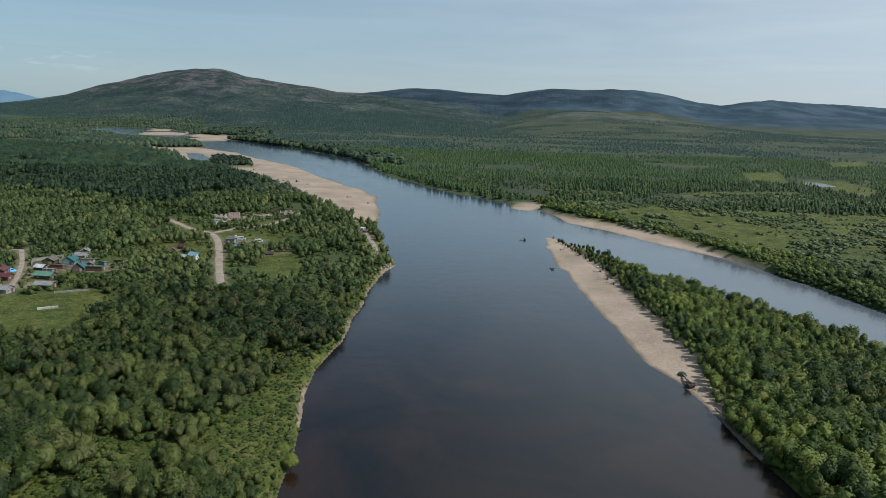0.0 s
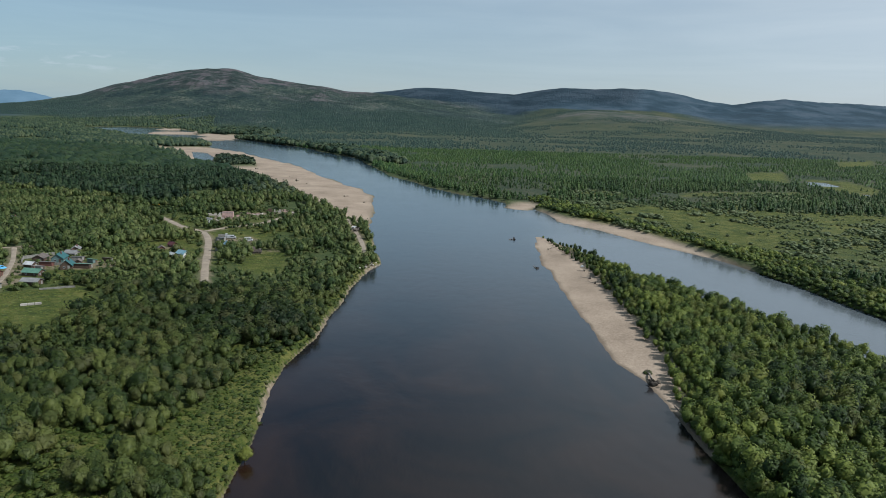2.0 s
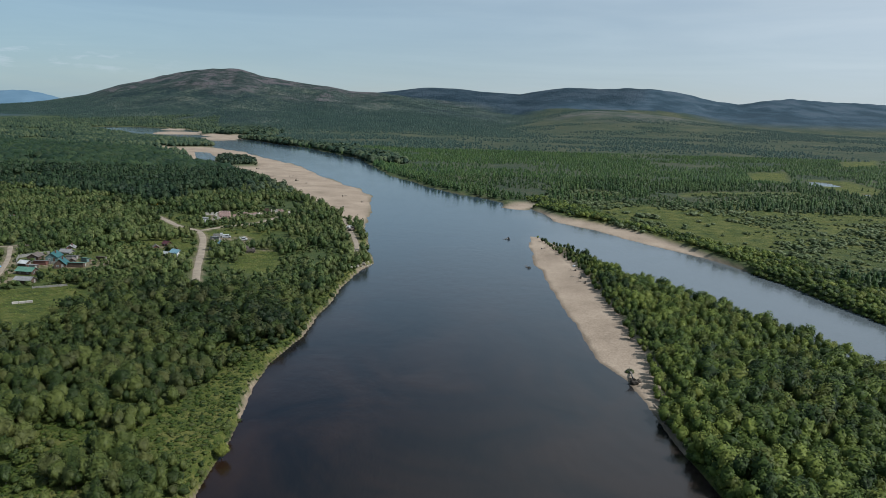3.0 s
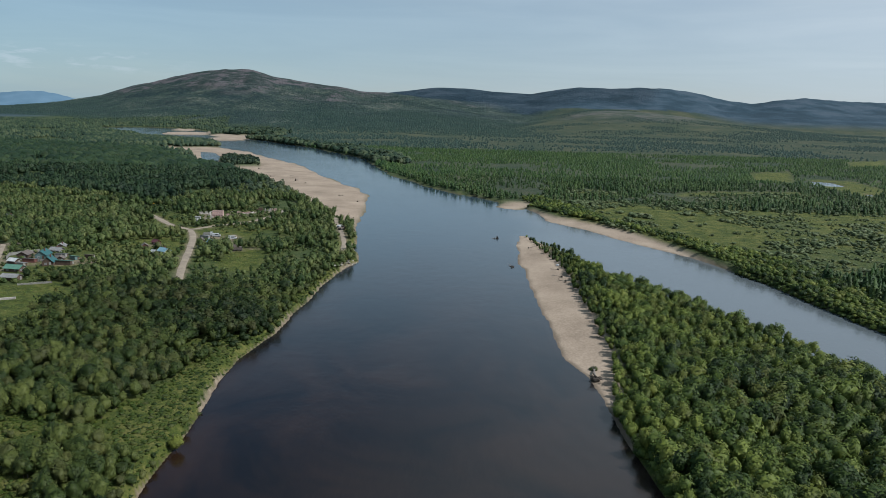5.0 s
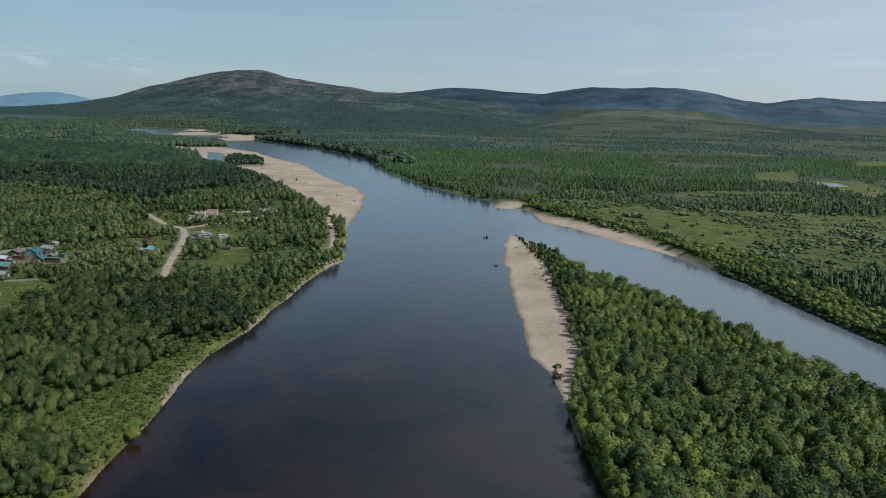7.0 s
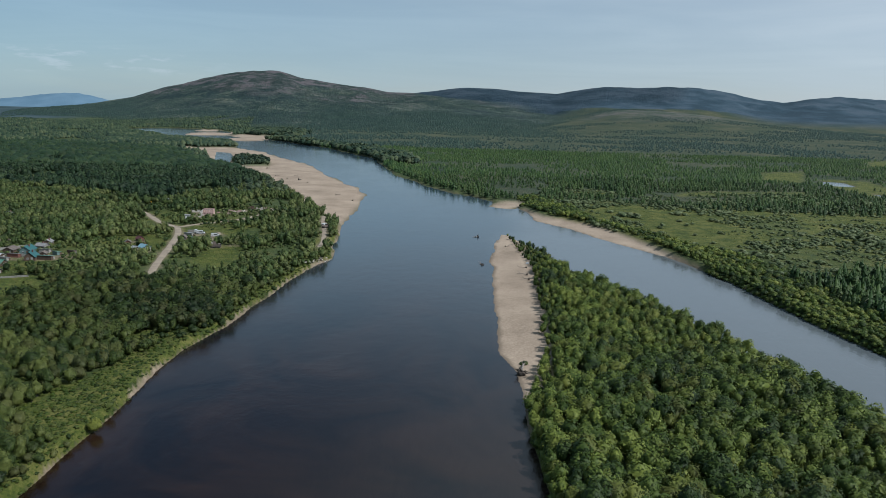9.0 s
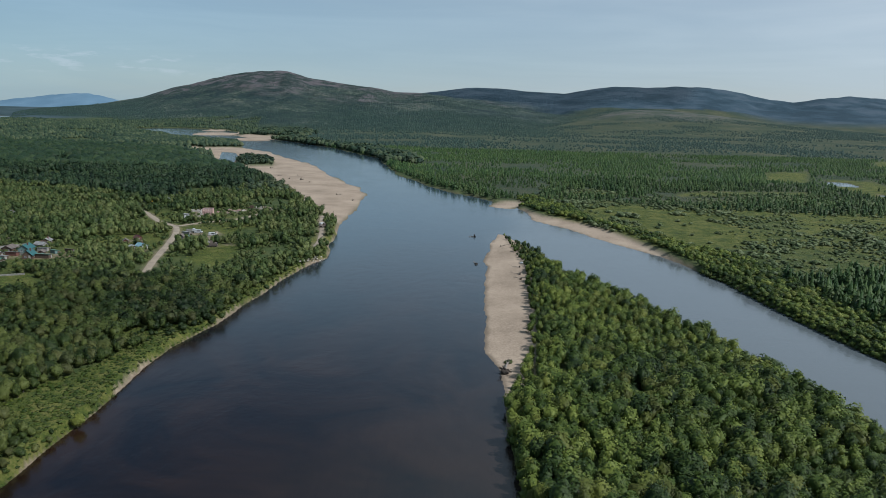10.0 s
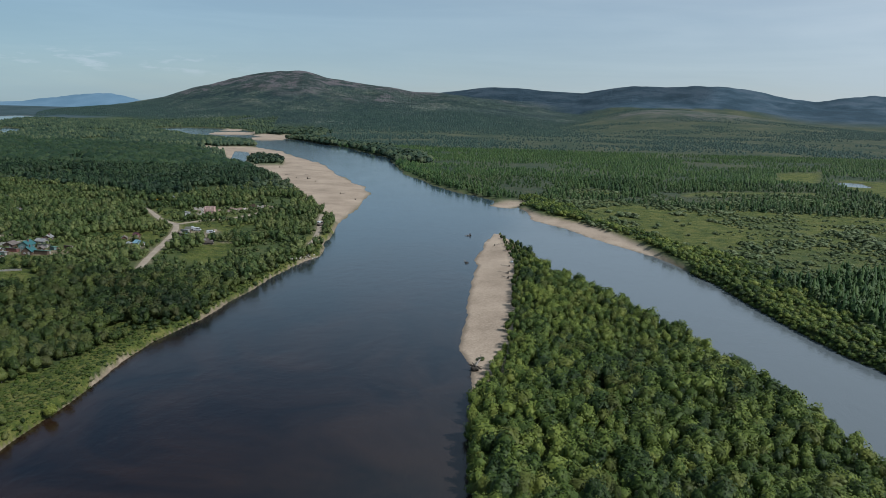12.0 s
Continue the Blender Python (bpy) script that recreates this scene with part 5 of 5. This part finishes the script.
def broken_wall(x, y, turn, long, tall, label, mat):
    """What is left of a wall: stumps of uneven height on a footing, with fallen blocks."""
    rng = random.Random(round(x * 3 + y * 5))
    w = thing("ruined_wall", on_ground(x, y, turn, -.1), label, "ruin", "ruined walls of the old works")
    part("footing", box((-long / 2, long / 2, -.3, .3, 0, .4)), CONCRETE, w)
    at = -long / 2
    while at < long / 2 - .6:
        wd = rng.uniform(.7, 2.0)
        part("wall_stump", box((at, min(at + wd, long / 2), -.22, .22, .4, .4 + tall * rng.uniform(.25, 1.0))), mat, w)
        at += wd + rng.choice((0, 0.02, rng.uniform(.5, 1.4)))
    for k in range(5):
        bx, by, s = rng.uniform(-long / 2, long / 2), rng.uniform(-1.8, 1.8), rng.uniform(.25, .6)
        b = part("fallen_block", box((-s, s, -s * .6, s * .6, 0, s * .9)), CONCRETE, w)
        b.matrix_basis = pose(bx, by, 0, rng.uniform(-15, 15), rng.uniform(-15, 15), rng.uniform(0, 180))


for bx, by, bt, bl, bh, bm_ in ((-140, 434, 20, 5, 2.2, CONCRETE), (-145, 447, 100, 9, 2.4, CONCRETE), (-150, 452, 15, 8, 1.8, CONCRETE), (-130, 450, 12, 8, 1.4, PINK_WALL),
                                (-126, 461, 8, 9, 1.3, PINK_WALL), (-134, 463, 12, 7, 1.5, CONCRETE), (-118, 474, 10, 6, 2.6, LOGS), (-113, 476, 12, 5, 2.0, CONCRETE),
                                (-108, 479, 10, 6, 1.8, PINK_WALL), (-121, 465, 95, 5, 1.2, CONCRETE), (-102, 477, 60, 5, 1.0, CONCRETE), (-148, 462, 80, 6, 1.5, CONCRETE)):
    broken_wall(bx, by, bt, bl, bh, "crumbling wall stumps and fallen blocks on bare ground", bm_)


def van(x, y, turn, label, paint):
    v = thing("van", on_ground(x, y, turn), label, "van")
    part("body", prism([(-2.3, .35), (2.3, .35), (2.35, .95), (1.75, 1.15), (1.25, 1.95), (-2.2, 2.0), (-2.35, 1.7)], -.9, .9), paint, v)
    for s in (-1, 1):
        part("side_window", box((-.6, 1.15, s * .9 - .02, s * .9 + .02, 1.2, 1.75)), GLASS, v)
    part("windscreen", prism([(1.75, 1.2), (1.80, 1.2), (1.33, 1.9), (1.28, 1.9)], -.75, .75), GLASS, v)
    part("bumper", box((2.3, 2.45, -.88, .88, .4, .62)), RUBBER, v)
    for wx in (-1.5, 1.5):
        for s in (-1, 1):
            bm = bmesh.new()
            limb(bm, (wx, s * .72, .34), (wx, s * .95, .34), .34, .34, 12)
            w = part("wheel", bm, RUBBER, v)
            bm = bmesh.new()
            limb(bm, (wx, s * .951, .34), (wx, s * .965, .34), .18, .18, 10)
            part("rim", bm, GREY_ROOF, w)
    return v


def truck(x, y, turn, label, cab_paint, bed_mat):
    v = thing("truck", on_ground(x, y, turn), label, "truck")
    part("chassis", box((-2.8, 2.6, -.45, .45, .5, .75)), RUBBER, v)
    part("cab", prism([(1.1, .75), (2.7, .75), (2.7, 1.5), (2.3, 2.3), (1.1, 2.35)], -1.0, 1.0), cab_paint, v)
    part("windscreen", prism([(2.74, 1.5), (2.70, 1.5), (2.32, 2.2), (2.36, 2.2)], -.85, .85), GLASS, v)
    part("cargo_box", box((-2.9, 1.0, -1.1, 1.1, .78, 1.5), (-2.9, 1.0, -1.1, -1.0, 1.5, 1.9), (-2.9, 1.0, 1.0, 1.1, 1.5, 1.9)), bed_mat, v)
    for wx in (-2.1, -1.1, 1.9):
        for s in (-1, 1):
            bm = bmesh.new()
            limb(bm, (wx, s * .75, .45), (wx, s * 1.05, .45), .45, .45, 12)
            part("wheel", bm, RUBBER, v)
    return v


van(-51, 427, 75, "white van parked at the end of the bank track", PAINT_WHITE)
truck(-48.5, 421, 70, "dark lorry standing behind the white van", RUST_ROOF, RUST_ROOF)
van(-103, 374, 15, "white van parked beside the village yard", PAINT_WHITE)
van(-114, 378.5, 10, "pale van body standing in the scrap row", PAINT_WHITE)
truck(-119, 379, 10, "old lorry with a pale load in the scrap row", PAINT_WHITE, GREY_BOARDS)
truck(-95, 350, 30, "dark wrecked lorry standing in long grass", RUST_ROOF, GREY_BOARDS)
truck(-90, 345, 10, "rusty lorry wreck standing in long grass", RUST_ROOF, RUST_ROOF)
van(-185, 268, 40, "white van parked by the grey house", PAINT_WHITE)
van(-206, 489, 10, "yellow van at the edge of the road", PAINT_YELLOW)


def tarp_heap(x, y, wide, tall, mat, label, name="tarp_heap", category="tarp"):
    rng = np.random.default_rng(round(abs(x * 3 + y)))
    gx, gy = np.meshgrid(np.linspace(-1, 1, 13), np.linspace(-1, 1, 13))
    z = np.clip(1 - np.hypot(gx, gy), 0, 1) ** .6 * tall * rng.uniform(.75, 1.15, gx.shape)
    v = np.stack([gx * wide, gy * wide * .7, z], -1).reshape(-1, 3)
    q = np.array([(r * 13 + c, r * 13 + c + 1, r * 13 + c + 14, r * 13 + c + 13) for r in range(12) for c in range(12)])
    ob = new(name, array_mesh(name, v, q, mat, True))
    ob.matrix_basis = on_ground(x, y, 20, -.02)
    tagged(ob, label, category)


tarp_heap(-189, 290, 2.2, 1.3, TARP, "heap covered with a bright blue tarpaulin")
tarp_heap(-196, 427, 2.0, 1.2, TARP, "blue tarpaulin over a heap by the gardens")
tarp_heap(81.2, 349, 1.1, .9, PAINT_WHITE, "pale crumpled tarpaulin under the island willows")


def old_pipe():
    p = thing("concrete_beam", on_ground(-143, 238, 28, 0), "broken concrete beams lying in long grass", "beam")
    for k in range(3):
        part("beam", box((-3.4 + 2.3 * k, -1.3 + 2.3 * k, -.5, .5, .0, .75)), CONCRETE, p)


old_pipe()

# ---------------------------------------------------------------- driftwood
def snag(name, x, y, z, turn, wide, label, trunk_long, leafy=False):
    """A stranded tree: a ball of roots, a bare trunk with stubs and limbs."""
    rng = random.Random(round(x * 11 + y))
    s = thing(name, pose(x, y, z, 0, 0, turn), label, "driftwood")
    for k in range(22):
        a, e = rng.uniform(0, 2 * math.pi), rng.uniform(-.25, 1.0)
        bm = bmesh.new()
        reach = wide * rng.uniform(.55, 1.0)
        mid = Vector((rng.uniform(-.1, .5) * wide * .4, math.cos(a) * reach * .5 * math.cos(e), max(.05, .3 * wide + math.sin(a) * reach * .35)))
        end = mid + Vector((rng.uniform(-.5, .3) * wide * .5, math.cos(a) * reach * .5, math.sin(a) * reach * .35 + rng.uniform(-.1, .2)))
        limb(bm, (0, 0, .3 * wide), mid, .13 * wide, .07 * wide, 5)
        limb(bm, mid, end, .07 * wide, .015 * wide, 4)
        part("root", bm, ROOTS, s)
    bm = bmesh.new()
    bmesh.ops.create_icosphere(bm, subdivisions=2, radius=.36 * wide)
    for v in bm.verts:
        v.co = Vector((v.co.x * .7, v.co.y * 1.2, v.co.z * .8 + .25 * wide)) * rng.uniform(.85, 1.2)
    part("root_mass", bm, ROOTS, s)
    bm = bmesh.new()
    limb(bm, (0, 0, .35 * wide), (trunk_long * .5, .1, .30 * wide + .2), .13 * wide, .09 * wide, 8)
    limb(bm, (trunk_long * .5, .1, .30 * wide + .2), (trunk_long, -.2, .5), .09 * wide, .04 * wide, 8)
    part("trunk", bm, DRIFTWOOD, s)
    for k in range(7):
        bm = bmesh.new()
        at = trunk_long * rng.uniform(.45, .98)
        limb(bm, (at, 0, .5), (at + rng.uniform(.4, 1.8), rng.uniform(-1.6, 1.6), rng.uniform(.5, 2.0)), .05 * wide * .6, .01, 5)
        part("branch", bm, DRIFTWOOD, s)
    if leafy:
        v, f, nv = crown_broad(91, 300, 0.07, 7, 0.42, 0.0)
        ob = new("leaves", array_mesh("leaves", v * np.array([5.4, 3.8, 1.2]) + np.array([trunk_long * .88, 0, -.2]), f, LEAF_BIRCH, True, nv, tint=np.full(len(v), .2)))
        ob.parent = s
    return s


snag("fallen_tree", 75.2, 192.5, level(75.2, 192.5) - .1, 84, 3.2, "uprooted tree with dark root plate stranded on sand", 11.5, True)
snag("snag", 51.3, 424, -.55, 200, 2.4, "dark waterlogged root snag standing in the river", 3.0)
snag("snag", 57.0, 344.5, -.45, 110, 1.7, "small dark snag with a thin stick in the shallows", 3.6)
for lx, ly, lt, lw, ll in ((-153, 702, 20, 3.0, 3.0), (-85, 593, 10, 1.6, 4.0), (-64, 567, 60, 1.3, 1.6), (-168, 708, 100, 1.2, 2.2), (-171, 746, 15, 1.2, 4.2), (-138, 683, 70, 1.0, 1.8),
                           (-190, 735, 20, 1.4, 4.0), (-230, 820, 40, 1.8, 4.0)):
    snag("driftwood_stump", lx, ly, level(lx, ly) - .1, lt, lw, "grey driftwood stump stranded on the sand bar", ll)
for lx, ly, lt, lw, ll in ((80.3, 322, 170, 1.6, 5.0), (80.8, 312, 150, 1.5, 4.0), (80.2, 338, 200, 1.2, 4.0), (69, 394, 15, 1.1, 2.6)):
    snag("driftwood_stump", lx, ly, level(lx, ly) - .1, lt, lw, "dark driftwood lying on island sand below the willows", ll)


def lying_log(x, y, turn, long, thick):
    l = thing("drift_log", on_ground(x, y, turn, thick * .6), "pale bare drift log lying on the island bank", "log", "drift logs on the island bank")
    bm = bmesh.new()
    limb(bm, (-long / 2, 0, 0), (0, .15, .05), thick, thick * .8, 8)
    limb(bm, (0, .15, .05), (long / 2, 0, .1), thick * .8, thick * .45, 8)
    part("trunk", bm, DRIFTWOOD, l)
    for k in (-.2, .15, .3):
        bm = bmesh.new()
        limb(bm, (long * k, .1, 0), (long * k + .6, .5 * (1 if k > 0 else -1), .35), thick * .35, .02, 5)
        part("branch_stub", bm, DRIFTWOOD, l)


lying_log(76.5, 170, 100, 7.0, .18)
lying_log(78.0, 168, 112, 8.0, .15)
lying_log(79.0, 162, 125, 7.0, .14)
lying_log(77.5, 176, 95, 5.0, .16)

# stones round the bank's point
rng_s = random.Random(5)
for k in range(46):
    u = rng_s.random()
    sx, sy = -34 + 9 * u + rng_s.uniform(-1.2, 1.2), 322 + 20 * u + rng_s.uniform(-1.5, 1.5)
    r = rng_s.uniform(.3, .8)
    bm = bmesh.new()
    bmesh.ops.create_icosphere(bm, subdivisions=1, radius=r)
    for v in bm.verts:
        v.co *= rng_s.uniform(.7, 1.2)
        v.co.z *= .6
    me = bpy.data.meshes.new("stone")
    bm.to_mesh(me)
    bm.free()
    me.materials.append(STONE)
    st = new("boulder", me)
    st.matrix_basis = pose(sx, sy, max(level(sx, sy), -.1) + .1, 0, 0, rng_s.uniform(0, 180))
    tagged(st, "grey rounded boulder at the waterline of the point", "boulder", "boulders round the point")

# ---------------------------------------------------------------- roads: thin worn strips on the ground
def road_strip(line, half):
    pts = []
    for (ax, ay), (bx, by) in zip(line, line[1:]):
        n = max(1, int(math.hypot(bx - ax, by - ay) / 2.5))
        pts += [(ax + (bx - ax) * k / n, ay + (by - ay) * k / n) for k in range(n)]
    pts.append(line[-1])
    p = np.array(pts)
    for _ in range(14):
        p[1:-1] = (p[:-2] + 2 * p[1:-1] + p[2:]) / 4
    d = np.gradient(p, axis=0)
    d /= np.linalg.norm(d, axis=1)[:, None] + 1e-9
    nrm = np.stack([-d[:, 1], d[:, 0]], -1)
    across = np.linspace(-1, 1, 7)
    wide = half * (0.9 + 0.25 * vnoise(p[:, 0], p[:, 1], 9))
    q = p[:, None, :] + nrm[:, None, :] * (across[None, :, None] * wide[:, None, None])
    crown = 0.16 - 0.10 * np.abs(across) ** 4
    z = land_height(q[..., 0].ravel(), q[..., 1].ravel()).reshape(q.shape[:2]) + crown[None]
    v = np.concatenate([q, z[..., None]], -1).reshape(-1, 3)
    f = np.array([(r * 7 + c, r * 7 + c + 1, r * 7 + c + 8, r * 7 + c + 7) for r in range(len(p) - 1) for c in range(6)])
    tagged(new("road", array_mesh("road", v, f, ROAD, True)), "dusty pale gravel road through the village", "road", kind="structure")


for line, half in ROADS:
    road_strip(line, half)


# ---------------------------------------------------------------- single trees nearest to the flight
def tree_kind(seed, count, size, lobes, mat):
    """Crown and trunk meshes of one tree, 1 m high."""
    v, f, nv = crown_broad(seed, count, size, lobes, .30 + .03 * (seed % 5), heart=.9)
    crown = array_mesh("crown", v, f, mat, True, nv, tint=np.zeros(len(v)))
    rng = random.Random(seed)
    bm = bmesh.new()
    limb(bm, (0, 0, 0), (.01, 0, .35), .022, .016, 7)
    limb(bm, (.01, 0, .35), (0, .01, .8), .016, .005, 6)
    for k in range(6):
        a, z = k * 2.4, .22 + .09 * k
        limb(bm, (.005, 0, z), (.2 * math.cos(a), .2 * math.sin(a), z + .17), .009, .003, 5)
    trunk = bpy.data.meshes.new("trunk")
    bm.to_mesh(trunk)
    bm.free()
    trunk.materials.append(BARK)
    return crown, trunk


def plant(name, kinds, places, heights, girth, label, group, seed):
    rng = random.Random(seed)
    for (px, py, pz), h in zip(places, heights):
        crown, trunk = rng.choice(kinds)
        g = h * girth * rng.uniform(.85, 1.2)
        t = thing(name, pose(px, py, pz, 0, 0, rng.uniform(0, 360)) @ Matrix.Diagonal((g, g, h, 1)), label, "tree", group)
        for nm, me in (("trunk", trunk), ("crown", crown)):
            new(nm, me).parent = t


WILLOW_KINDS = [tree_kind(s, 560, .054, 11, LEAF_WILLOW) for s in (111, 112, 113, 114, 115)]
BIRCH_KINDS = [tree_kind(s, 560, .054, 11, LEAF_BIRCH) for s in (121, 122, 123, 124, 125)]
plant("willow_tree", WILLOW_KINDS, *WILLOWS, 0.92, "bushy bright green willow in the island wood", "willows of the island wood", 3)
plant("birch_tree", BIRCH_KINDS, *BIRCHES, .98, "leafy birch in the wood on the river bank", "birches of the bank wood", 4)
plant("bank_bush", WILLOW_KINDS, [(-32.6, 139.0, 0.1)], [4.2], 1.3, "low grey-green bush leaning over the water", "", 6)
